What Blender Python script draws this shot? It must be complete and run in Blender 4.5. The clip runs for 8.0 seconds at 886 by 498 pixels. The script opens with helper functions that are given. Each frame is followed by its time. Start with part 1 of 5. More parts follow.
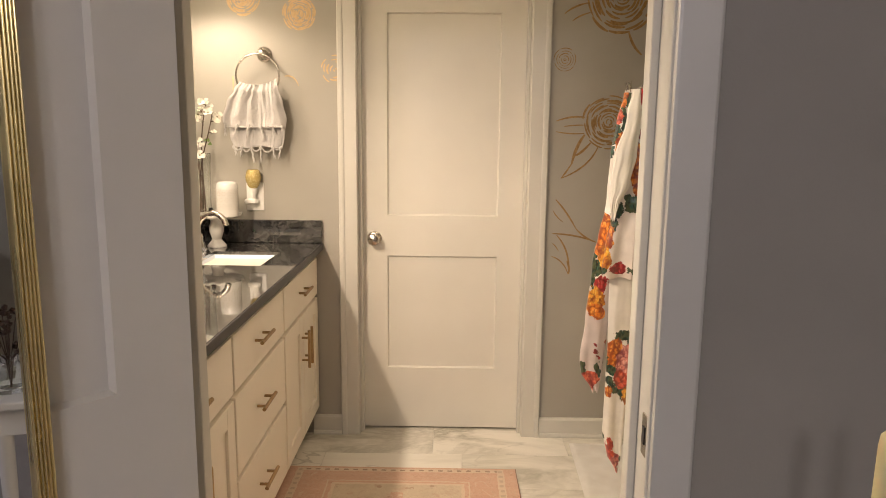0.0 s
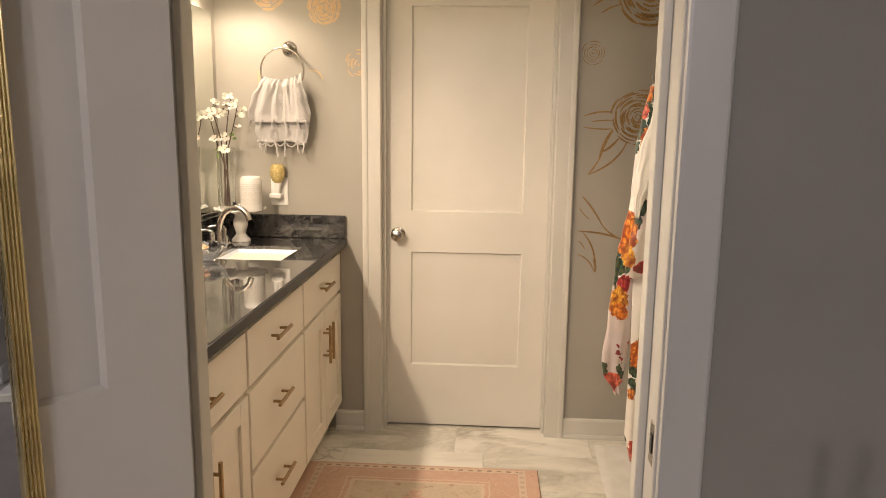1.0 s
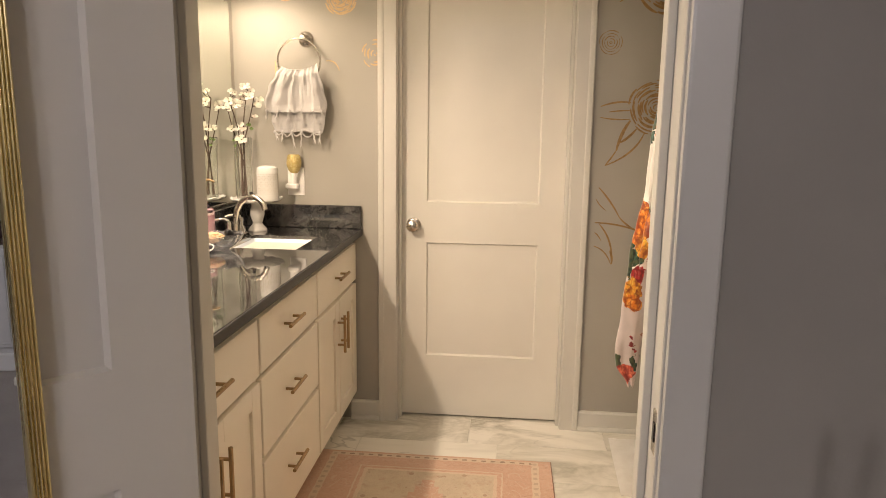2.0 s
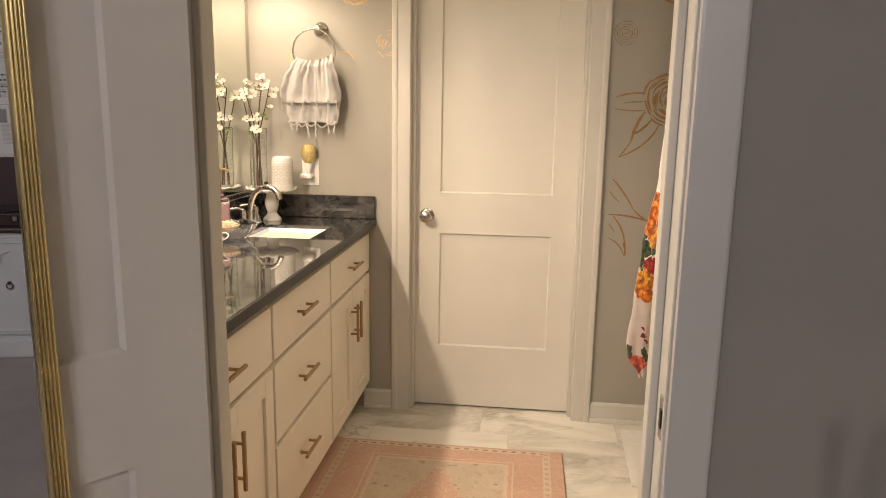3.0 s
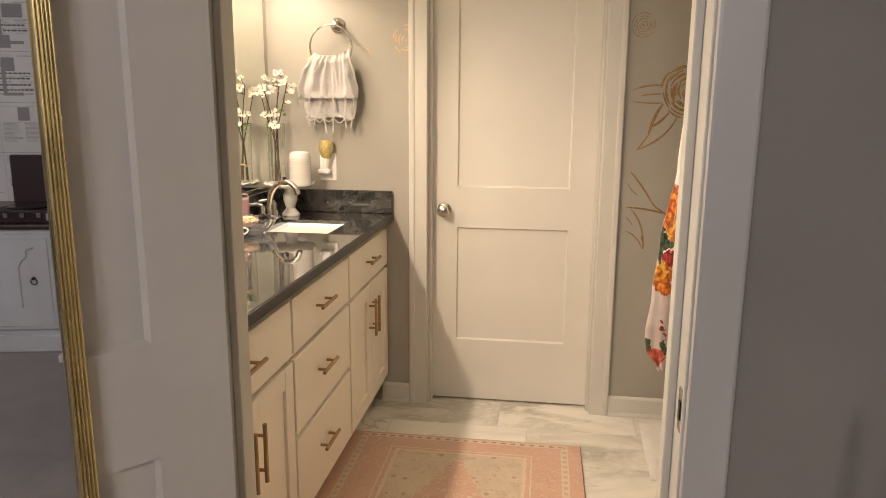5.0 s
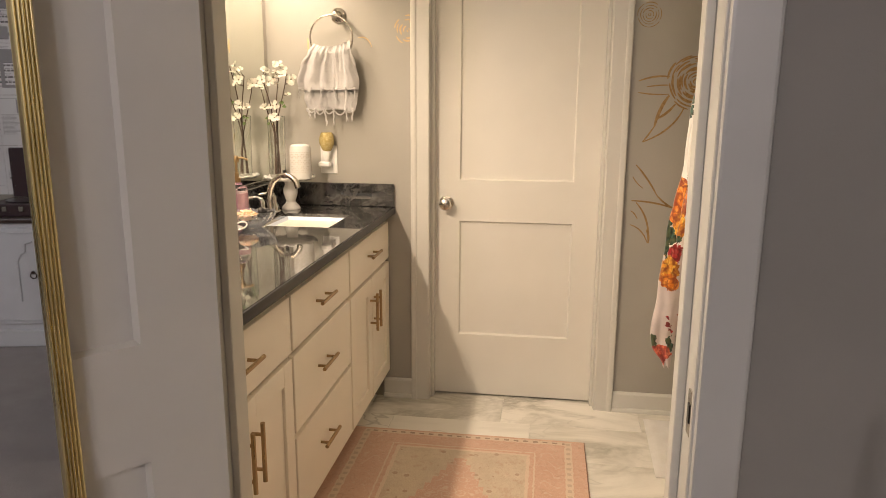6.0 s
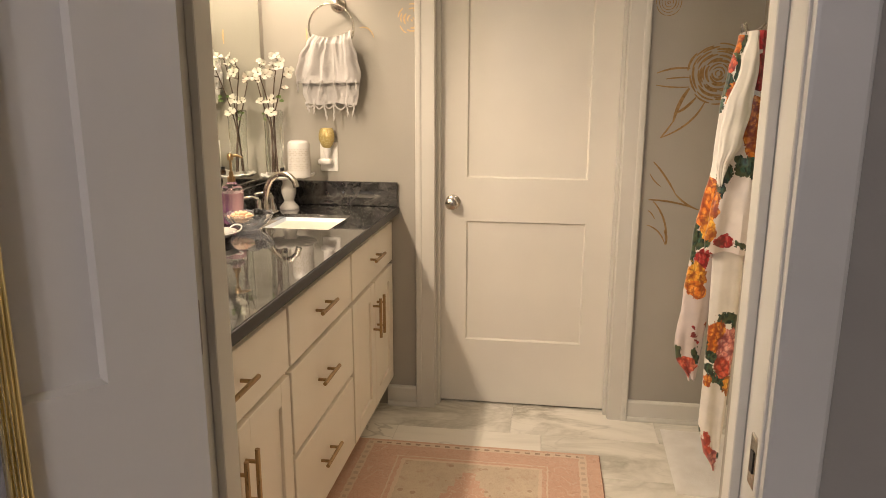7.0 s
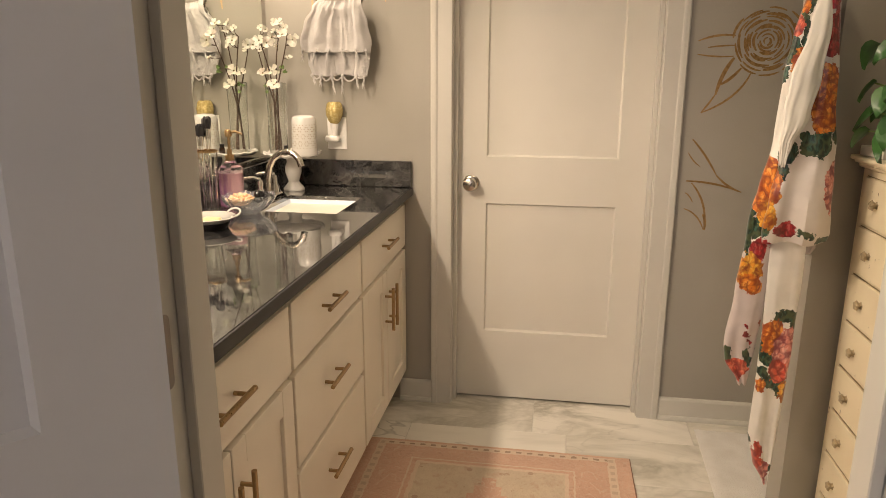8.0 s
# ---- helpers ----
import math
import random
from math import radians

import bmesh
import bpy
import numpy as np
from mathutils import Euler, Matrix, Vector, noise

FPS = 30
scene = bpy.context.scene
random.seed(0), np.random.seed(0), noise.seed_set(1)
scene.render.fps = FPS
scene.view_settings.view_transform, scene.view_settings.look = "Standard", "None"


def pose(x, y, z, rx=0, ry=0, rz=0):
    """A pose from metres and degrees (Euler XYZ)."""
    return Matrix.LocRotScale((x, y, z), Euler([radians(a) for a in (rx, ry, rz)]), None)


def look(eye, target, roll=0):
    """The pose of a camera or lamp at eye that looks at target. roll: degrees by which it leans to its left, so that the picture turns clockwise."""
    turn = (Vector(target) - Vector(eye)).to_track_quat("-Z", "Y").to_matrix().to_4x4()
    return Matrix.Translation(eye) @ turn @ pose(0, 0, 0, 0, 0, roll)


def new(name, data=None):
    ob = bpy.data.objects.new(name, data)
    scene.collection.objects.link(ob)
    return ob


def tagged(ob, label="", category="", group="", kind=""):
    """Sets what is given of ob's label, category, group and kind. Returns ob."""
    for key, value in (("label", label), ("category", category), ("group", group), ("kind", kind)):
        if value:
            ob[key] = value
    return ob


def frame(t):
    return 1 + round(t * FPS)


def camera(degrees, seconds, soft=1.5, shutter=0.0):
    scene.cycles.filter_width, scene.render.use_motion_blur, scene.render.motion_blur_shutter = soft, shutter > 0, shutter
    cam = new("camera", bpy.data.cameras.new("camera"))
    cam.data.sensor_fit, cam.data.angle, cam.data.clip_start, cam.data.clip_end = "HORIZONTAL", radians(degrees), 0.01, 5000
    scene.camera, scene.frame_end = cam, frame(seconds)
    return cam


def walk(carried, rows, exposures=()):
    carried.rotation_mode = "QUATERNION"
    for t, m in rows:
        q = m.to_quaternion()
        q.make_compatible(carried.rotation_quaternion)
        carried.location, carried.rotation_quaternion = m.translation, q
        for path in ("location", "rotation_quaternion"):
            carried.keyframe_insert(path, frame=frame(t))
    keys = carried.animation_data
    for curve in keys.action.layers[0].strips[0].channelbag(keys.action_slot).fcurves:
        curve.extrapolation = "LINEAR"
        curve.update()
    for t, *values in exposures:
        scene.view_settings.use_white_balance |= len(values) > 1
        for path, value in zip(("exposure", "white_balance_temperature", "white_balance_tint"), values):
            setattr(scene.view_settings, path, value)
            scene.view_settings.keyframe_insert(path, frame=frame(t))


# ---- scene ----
cam = camera(64.1, 8.0, soft=0.85)
PATH = [
    (0, (0.04, 0.343, 1.433), (0.018, 2.315, 1.102), 0.6),
    (0.5, (0.072, 0.363, 1.436), (-0.009, 2.333, 1.101), 0.6),
    (1, (0.097, 0.382, 1.429), (-0.028, 2.349, 1.086), 0.7),
    (1.5, (0.116, 0.388, 1.423), (-0.044, 2.35, 1.068), 0.7),
    (3, (0.141, 0.375, 1.407), (-0.089, 2.325, 1.026), 0.9),
    (3.5, (0.138, 0.372, 1.408), (-0.111, 2.316, 1.01), 0.8),
    (4, (0.137, 0.366, 1.405), (-0.129, 2.308, 1.008), 0.5),
    (4.5, (0.139, 0.361, 1.406), (-0.135, 2.303, 1.013), 0.4),
    (6, (0.138, 0.409, 1.404), (-0.147, 2.344, 0.987), 0.3),
    (6.5, (0.126, 0.459, 1.396), (-0.172, 2.39, 0.966), 0.3),
    (7, (0.088, 0.567, 1.405), (-0.197, 2.498, 0.97), 0.2),
    (7.5, (0.037, 0.686, 1.397), (-0.222, 2.618, 0.953), 0.1),
    (8, (0.02, 0.792, 1.38), (-0.287, 2.705, 0.885), 0.2),
]
walk(cam, [(t, look(eye, target, roll)) for t, eye, target, roll in PATH], exposures=[(0.0, 0.10), (4.5, 0.10), (6.5, 0.06), (7.2, -0.03), (8.0, -0.13)])

# ---- world and large lights ----
world = bpy.data.worlds.new("evening")
scene.world = world
world.use_nodes = True
_bg = world.node_tree.nodes["Background"]
_sky = world.node_tree.nodes.new("ShaderNodeTexSky")
_sky.sky_type, _sky.sun_disc = "NISHITA", False
_sky.sun_elevation, _sky.sun_rotation = radians(3), radians(180)
world.node_tree.links.new(_sky.outputs[0], _bg.inputs[0])
_bg.inputs[1].default_value = 0.05


def lamp(name, kind, m, energy, color, size=0.1, size_y=None):
    d = bpy.data.lights.new(name, kind)
    d.energy, d.color = energy, color
    if kind == "AREA":
        d.shape, d.size, d.size_y = "RECTANGLE", size, size_y or size
    else:
        d.shadow_soft_size = size
    ob = new(name, d)
    ob.matrix_world = m
    return ob


BULBS = [3.25, 3.00, 2.75, 2.20, 1.95, 1.70]
for _y, _w in zip(BULBS, (11.0, 3.0, 3.0, 21.5, 29.5, 37.0)):
    _l = lamp("vanity_bulb_light", "SPOT", pose(-0.985, _y, 1.965), _w, (1.0, 0.79, 0.605), 0.035)
    _l.data.spot_size, _l.data.spot_blend = radians(170), 0.45
_l = lamp("bathroom_ceiling_light", "SPOT", pose(0.20, 2.45, 2.30), 9.5, (1.0, 0.80, 0.61), 0.08)
_l.data.spot_size, _l.data.spot_blend = radians(150), 0.8
for _x in (-0.10, -0.60):
    lamp("ceiling_lamp_light", "POINT", pose(_x, -1.6, 2.28), 34.0, (1.0, 0.92, 0.985), 0.11)


# ---- materials ----
class Nodes:
    """Short hand for a node material."""

    def __init__(self, name):
        self.mat = bpy.data.materials.new(name)
        self.mat.use_nodes = True
        self.t = self.mat.node_tree
        self.b = self.t.nodes["Principled BSDF"]

    def node(self, kind, ins=(), **attrs):
        n = self.t.nodes.new("ShaderNode" + kind)
        for k, v in attrs.items():
            setattr(n, k, v)
        for k, v in dict(ins).items():
            self.put(n.inputs[k], v)
        return n

    def put(self, socket, v):
        if isinstance(v, bpy.types.NodeSocket):
            self.t.links.new(v, socket)
        elif isinstance(v, tuple) and len(v) == 3 and socket.type == "RGBA":
            socket.default_value = (*v, 1)
        else:
            socket.default_value = v

    def set(self, **kw):
        names = {"color": "Base Color", "rough": "Roughness", "metal": "Metallic", "normal": "Normal", "ior": "IOR", "trans": "Transmission Weight",
                 "emit": "Emission Color", "power": "Emission Strength", "coat": "Coat Weight", "sheen": "Sheen Weight", "sss": "Subsurface Weight",
                 "spec": "Specular IOR Level", "coat_rough": "Coat Roughness", "alpha": "Alpha"}
        for k, v in kw.items():
            self.put(self.b.inputs[names[k]], v)
        return self.mat

    def pos(self, scale=1.0, rot=(0, 0, 0), kind="Object"):
        c = self.node("TexCoord").outputs[kind]
        if scale == 1.0 and rot == (0, 0, 0):
            return c
        sc3 = scale if isinstance(scale, tuple) else (scale,) * 3
        return self.node("Mapping", {"Vector": c, "Scale": sc3, "Rotation": rot}).outputs[0]

    def noise(self, vec, scale, detail=4, rough=0.55, dist=0.0):
        return self.node("TexNoise", {"Vector": vec, "Scale": scale, "Detail": detail, "Roughness": rough, "Distortion": dist}).outputs[0]

    def m(self, op, a, b=0.0, c=0.0, clamp=False):
        n = self.node("Math", operation=op, use_clamp=clamp)
        for i, v in enumerate((a, b, c)):
            self.put(n.inputs[i], v)
        return n.outputs[0]

    def ramp(self, v, lo, hi, a=0.0, b=1.0):
        return self.node("MapRange", {"Value": v, "From Min": lo, "From Max": hi, "To Min": a, "To Max": b}).outputs[0]

    def mix(self, f, a, b, mode="MIX"):
        n = self.node("Mix", data_type="RGBA", blend_type=mode)
        for k, v in ((0, f), (6, a), (7, b)):
            self.put(n.inputs[k], v)
        return n.outputs[2]

    def bump(self, h, strength=0.2, dist=0.002):
        return self.node("Bump", {"Height": h, "Strength": strength, "Distance": dist}).outputs[0]


def paint(name, color, rough=0.5, grain=260.0, bump=0.12, vary=0.06, sheen=0.5):
    k = Nodes(name)
    p = k.pos()
    big = k.noise(p, 2.3, 3)
    fine = k.noise(p, grain, 3)
    dark = tuple(c * (1 - vary * 1.6) for c in color)
    lite = tuple(min(1, c * (1 + vary)) for c in color)
    col = k.mix(k.ramp(big, 0.3, 0.7), dark, lite)
    return k.set(color=col, rough=k.ramp(big, 0.3, 0.7, rough - 0.06, rough + 0.06), normal=k.bump(fine, bump, 0.0012), spec=sheen)


def brushed(name, color, rough=0.25, grain=400.0):
    k = Nodes(name)
    p = k.pos((1, 1, 0.05))
    f = k.noise(p, grain, 3)
    big = k.noise(k.pos(), 18, 3)
    return k.set(color=k.mix(k.ramp(big, 0.3, 0.7), tuple(c * 0.86 for c in color), color), metal=1.0,
                 rough=k.ramp(f, 0.3, 0.7, rough * 0.75, rough * 1.3), normal=k.bump(f, 0.05, 0.0005))


def glass(name, color=(0.96, 0.98, 0.97), rough=0.02):
    k = Nodes(name)
    n = k.noise(k.pos(), 30, 2)
    return k.set(color=color, rough=rough, trans=1.0, ior=1.45, normal=k.bump(n, 0.05, 0.001))


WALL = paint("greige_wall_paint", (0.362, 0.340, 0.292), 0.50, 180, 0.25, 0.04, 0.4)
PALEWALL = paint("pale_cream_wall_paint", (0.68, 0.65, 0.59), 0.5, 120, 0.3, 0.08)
BEDWALL = paint("taupe_wall_paint", (0.330, 0.308, 0.270), 0.65, 180, 0.25, 0.04, 0.2)
CEIL = paint("white_ceiling_paint", (0.78, 0.77, 0.74), 0.8, 120, 0.4, 0.03, 0.2)
TRIM = paint("white_trim_paint", (0.60, 0.580, 0.520), 0.38, 90, 0.06, 0.03)
DOORP = paint("white_door_paint", (0.71, 0.68, 0.605), 0.42, 220, 0.10, 0.03)
CAB = paint("ivory_cabinet_paint", (0.89, 0.83, 0.715), 0.38, 160, 0.05, 0.03)
BRASS = brushed("brushed_gold", (0.42, 0.29, 0.15), 0.32)
NICKEL = brushed("satin_nickel", (0.62, 0.58, 0.52), 0.22)
CHROME = brushed("polished_chrome", (0.75, 0.74, 0.72), 0.10)
GOLD = brushed("gilt_frame", (0.86, 0.71, 0.36), 0.30, 60)
PLATE = Nodes("smoky_white_glass").set(color=(0.50, 0.49, 0.46), rough=0.10, coat=0.5)
CERAMIC = Nodes("white_ceramic").set(color=(0.68, 0.665, 0.63), rough=0.18, coat=0.4)
PORCELAIN = Nodes("sink_porcelain").set(color=(0.77, 0.85, 0.97), rough=0.08, coat=0.5)
PLASTIC = Nodes("white_plastic").set(color=(0.80, 0.78, 0.74), rough=0.35)
BLACK = Nodes("black_plastic").set(color=(0.012, 0.011, 0.012), rough=0.28)
GLASS = glass("clear_glass")
WAX = Nodes("cream_wax").set(color=(0.72, 0.62, 0.33), rough=0.42, sss=0.15)
_k = Nodes("silvered_mirror")
VMIRROR = Nodes("greenish_mirror").set(color=(0.88, 0.905, 0.86), metal=1.0, rough=0.015)
MIRROR = _k.set(color=(0.90, 0.93, 0.90), metal=1.0, rough=0.012)


def counter_material():
    k = Nodes("dark_slate_laminate")
    p = k.pos()
    warp = k.noise(p, 5.0, 5, 0.6, 1.6)
    cloud = k.ramp(k.noise(p, 9.0, 8, 0.68, 1.2), 0.42, 0.74)
    vein = k.ramp(k.m("ABSOLUTE", k.m("SUBTRACT", warp, 0.5)), 0.0, 0.04, 1.0, 0.0)
    fleck = k.ramp(k.noise(k.pos((1.0, 0.6, 1.0)), 34.0, 5, 0.7, 0.8), 0.56, 0.70)
    c = k.mix(cloud, (0.010, 0.010, 0.011), (0.070, 0.067, 0.065))
    c = k.mix(k.m("MULTIPLY", vein, 0.35), c, (0.15, 0.145, 0.14))
    c = k.mix(k.m("MULTIPLY", fleck, 0.35), c, (0.11, 0.105, 0.10))
    sm = k.noise(p, 26.0, 4)
    return k.set(color=c, rough=k.ramp(sm, 0.35, 0.7, 0.025, 0.10), ior=1.65, coat=1.0, coat_rough=0.025, normal=k.bump(k.noise(p, 22, 4, 0.6), 0.05, 0.0012))


COUNTER = counter_material()
EDGE = paint("slate_laminate_edge", (0.035, 0.033, 0.033), 0.45, 40, 0.05, 0.3, 0.35)


def tile_material():
    k = Nodes("polished_marble_tile")
    rnd = k.node("ObjectInfo").outputs["Random"]
    wob = k.node("CombineXYZ", {0: k.m("MULTIPLY", rnd, 40.0), 1: k.m("MULTIPLY", rnd, 17.0), 2: rnd}).outputs[0]
    g = k.node("VectorMath", {0: k.node("NewGeometry").outputs["Position"], 1: wob}, operation="ADD").outputs[0]
    g = k.node("Mapping", {"Vector": g, "Rotation": (0, 0, -0.78), "Scale": (0.85, 1.9, 1.0)}).outputs[0]
    a = k.noise(g, 1.25, 6, 0.60, 1.1)
    vein = k.ramp(k.m("ABSOLUTE", k.m("SUBTRACT", a, 0.5)), 0.0, 0.11, 1.0, 0.0)
    b = k.noise(g, 1.9, 3, 0.5, 0.8)
    thin = k.ramp(k.m("ABSOLUTE", k.m("SUBTRACT", b, 0.5)), 0.0, 0.012, 0.55, 0.0)
    soft = k.ramp(k.noise(g, 0.9, 3), 0.32, 0.58)
    c = k.mix(k.m("MULTIPLY", k.m("POWER", vein, 1.5), soft), (0.87, 0.84, 0.755), (0.43, 0.41, 0.335))
    c = k.mix(k.m("MULTIPLY", thin, k.m("SUBTRACT", 1.0, soft, clamp=True)), c, (0.30, 0.285, 0.25))
    c = k.mix(k.m("MULTIPLY", k.noise(g, 2.0, 2), 0.25), c, (0.74, 0.69, 0.60))
    return k.set(color=c, rough=k.ramp(b, 0.3, 0.7, 0.16, 0.26))


TILE = tile_material()
GROUT = paint("pale_grout", (0.70, 0.67, 0.60), 0.8)


def carpet_material():
    k = Nodes("grey_carpet")
    p = k.pos()
    f = k.noise(p, 420, 3)
    c = k.mix(k.ramp(k.noise(p, 6, 4), 0.3, 0.7), (0.31, 0.275, 0.275), (0.43, 0.385, 0.385))
    c = k.mix(k.ramp(f, 0.3, 0.7), c, (0.22, 0.195, 0.19))
    return k.set(color=c, rough=0.95, normal=k.bump(f, 0.7, 0.004), sheen=0.3)


CARPET = carpet_material()


# ---- building blocks ----
def box(bm, x0, x1, y0, y1, z0, z1, bevel=0.0, seg=1):
    r = bmesh.ops.create_cube(bm, size=1.0, matrix=Matrix.Translation(((x0 + x1) / 2, (y0 + y1) / 2, (z0 + z1) / 2)) @ Matrix.Diagonal((abs(x1 - x0), abs(y1 - y0), abs(z1 - z0), 1)))
    if bevel:
        vs = set(r["verts"])
        es = [e for e in bm.edges if e.verts[0] in vs and e.verts[1] in vs]
        bmesh.ops.bevel(bm, geom=es, offset=bevel, segments=seg, affect="EDGES", profile=0.5)
    return bm


def boxes(*rows, bevel=0.0):
    bm = bmesh.new()
    for r in rows:
        box(bm, *r, bevel=bevel)
    return bm


def rod(bm, a, b, r0, r1=None, n=12):
    a, b = Vector(a), Vector(b)
    d = b - a
    m = Matrix.Translation((a + b) / 2) @ d.to_track_quat("Z", "Y").to_matrix().to_4x4()
    bmesh.ops.create_cone(bm, cap_ends=True, segments=n, radius1=r0, radius2=r0 if r1 is None else r1, depth=d.length, matrix=m)
    return bm


def tube(bm, pts, radii, n=8, flat=1.0):
    """A bent tube along pts."""
    pts = [Vector(p) for p in pts]
    if not hasattr(radii, "__len__"):
        radii = [radii] * len(pts)
    rings, side = [], None
    for i, p in enumerate(pts):
        d = (pts[min(i + 1, len(pts) - 1)] - pts[max(i - 1, 0)]).normalized()
        if side is None:
            side = d.cross(Vector((0.31, 0.2, 0.93))).normalized()
        side = (side - d * side.dot(d)).normalized()
        up = d.cross(side)
        rings.append([bm.verts.new(p + radii[i] * (math.cos(a) * side + flat * math.sin(a) * up)) for a in (2 * math.pi * j / n for j in range(n))])
    for a, b in zip(rings, rings[1:]):
        for j in range(n):
            bm.faces.new((a[j], a[(j + 1) % n], b[(j + 1) % n], b[j]))
    bm.faces.new(rings[0][::-1])
    bm.faces.new(rings[-1])
    return bm


def lathe(bm, prof, n=32, at=(0, 0, 0), wave=None):
    """A turned shape from (radius, height) pairs."""
    rings = []
    for r, z in prof:
        ring = []
        for j in range(n):
            a = 2 * math.pi * j / n
            rr, zz = (r, z) if wave is None else wave(r, z, a)
            ring.append(bm.verts.new((at[0] + rr * math.cos(a), at[1] + rr * math.sin(a), at[2] + zz)))
        rings.append(ring)
    for a, b in zip(rings, rings[1:]):
        for j in range(n):
            bm.faces.new((a[j], a[(j + 1) % n], b[(j + 1) % n], b[j]))
    if prof[0][0] > 1e-5:
        bm.faces.new(rings[0][::-1])
    if prof[-1][0] > 1e-5:
        bm.faces.new(rings[-1])
    bmesh.ops.remove_doubles(bm, verts=bm.verts, dist=1e-6)
    return bm


def link(name, bm, material, smooth=False):
    bmesh.ops.recalc_face_normals(bm, faces=bm.faces)
    me = bpy.data.meshes.new(name)
    bm.to_mesh(me)
    bm.free()
    me.materials.append(material)
    if smooth:
        me.polygons.foreach_set("use_smooth", [True] * len(me.polygons))
        me.set_sharp_from_angle(angle=radians(40))
    return new(name, me)


def part(name, bm, material, parent, label="", smooth=False):
    ob = link(name, bm, material, smooth)
    ob.parent = parent
    return tagged(ob, label)


def thing(name, label, category, m=None, group=""):
    ob = new(name)
    ob.empty_display_size = 0.05
    if m is not None:
        ob.matrix_world = m
    return tagged(ob, label, category, group)


def structure(name, bm, material, label):
    return tagged(link(name, bm, material), label, name.split("_")[0], kind="structure")


# ---- the plan ----
XL, XR = -1.12, 1.20          # bathroom side walls
YN0, YN1 = 1.43, 1.56         # wall between bedroom and bathroom
YB0, YB1 = 3.53, 3.65         # far wall
CEILZ = 2.44
OL, OR, OH = -0.401, 0.365, 2.05   # near doorway
DW, DH = 0.381, 2.045         # far doorway, half width and height
BX0, BX1, BY0 = -2.2, 2.97, -3.0   # bedroom

structure("wall_north", boxes((XL - 0.12, -DW - 0.02, YB0, YB1, 0, CEILZ), (DW + 0.02, XR + 0.12, YB0, YB1, 0, CEILZ), (-DW - 0.02, DW + 0.02, YB0, YB1, DH + 0.02, CEILZ)), WALL,
          "greige painted bathroom wall with gold painted flowers")
structure("wall_west", boxes((XL - 0.12, XL, YN1, YB0, 0, CEILZ)), WALL, "greige painted wall behind the vanity")
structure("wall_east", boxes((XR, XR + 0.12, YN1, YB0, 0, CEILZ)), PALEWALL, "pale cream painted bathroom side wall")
structure("wall_partition", boxes((0.72, XR, 2.80, 2.915, 0, CEILZ)), WALL, "short greige partition wall with a hook on its end")
structure("wall_doorway", boxes((BX0, OL - 0.02, YN0, YN1, 0, CEILZ), (OR + 0.02, BX1, YN0, YN1, 0, CEILZ), (OL - 0.02, OR + 0.02, YN0, YN1, OH + 0.02, CEILZ)), BEDWALL,
          "taupe painted bedroom wall round the bathroom doorway")
structure("wall_bedroom_west", boxes((BX0 - 0.12, BX0, BY0, YN1, 0, CEILZ)), BEDWALL, "taupe painted bedroom wall")
structure("wall_bedroom_east", boxes((BX1, BX1 + 0.12, BY0, YN1, 0, CEILZ)), BEDWALL, "taupe painted bedroom wall behind the white sideboard")
structure("wall_bedroom_south", boxes((BX0 - 0.12, BX1 + 0.12, BY0 - 0.12, BY0, 0, CEILZ)), BEDWALL, "taupe painted bedroom wall")
structure("ceiling", boxes((BX0 - 0.12, BX1 + 0.12, BY0 - 0.12, 4.5, CEILZ, CEILZ + 0.1)), CEIL, "white painted ceiling")
structure("floor_bedroom", boxes((BX0, BX1, BY0, YN1 - 0.06, -0.06, 0.0)), CARPET, "grey cut pile bedroom carpet")
# added enclosure, never in view: keeps sky light from the gap under the door
structure("wall_behind_door", boxes((-0.9, 0.9, 4.4, 4.5, -0.06, CEILZ), (-1.0, -0.9, YB1, 4.5, -0.06, CEILZ), (0.9, 1.0, YB1, 4.5, -0.06, CEILZ)), WALL, "plain unseen walls added behind the closed door to block sky light")


# jamb linings with stops
def jamb(name, x0, x1, h, y0, y1, stop0, stop1, label):
    ob = structure(name, boxes((x0 - 0.02, x0, y0, y1, 0, h), (x1, x1 + 0.02, y0, y1, 0, h), (x0 - 0.02, x1 + 0.02, y0, y1, h, h + 0.02)), TRIM, label)
    part("door_stop", boxes((x0, x0 + 0.014, stop0, stop1, 0, h - 0.014), (x1 - 0.014, x1, stop0, stop1, 0, h - 0.014), (x0, x1, stop0, stop1, h - 0.014, h), bevel=0.0015), TRIM, ob)
    return ob


jamb_near = jamb("jamb_near", OL, OR, OH, YN0, YN1, 1.497, 1.532, "white painted door lining with a stop")
jamb_far = jamb("jamb_far", -DW, DW, DH, YB0, YB1, 3.557, 3.597, "white painted lining of the far door")


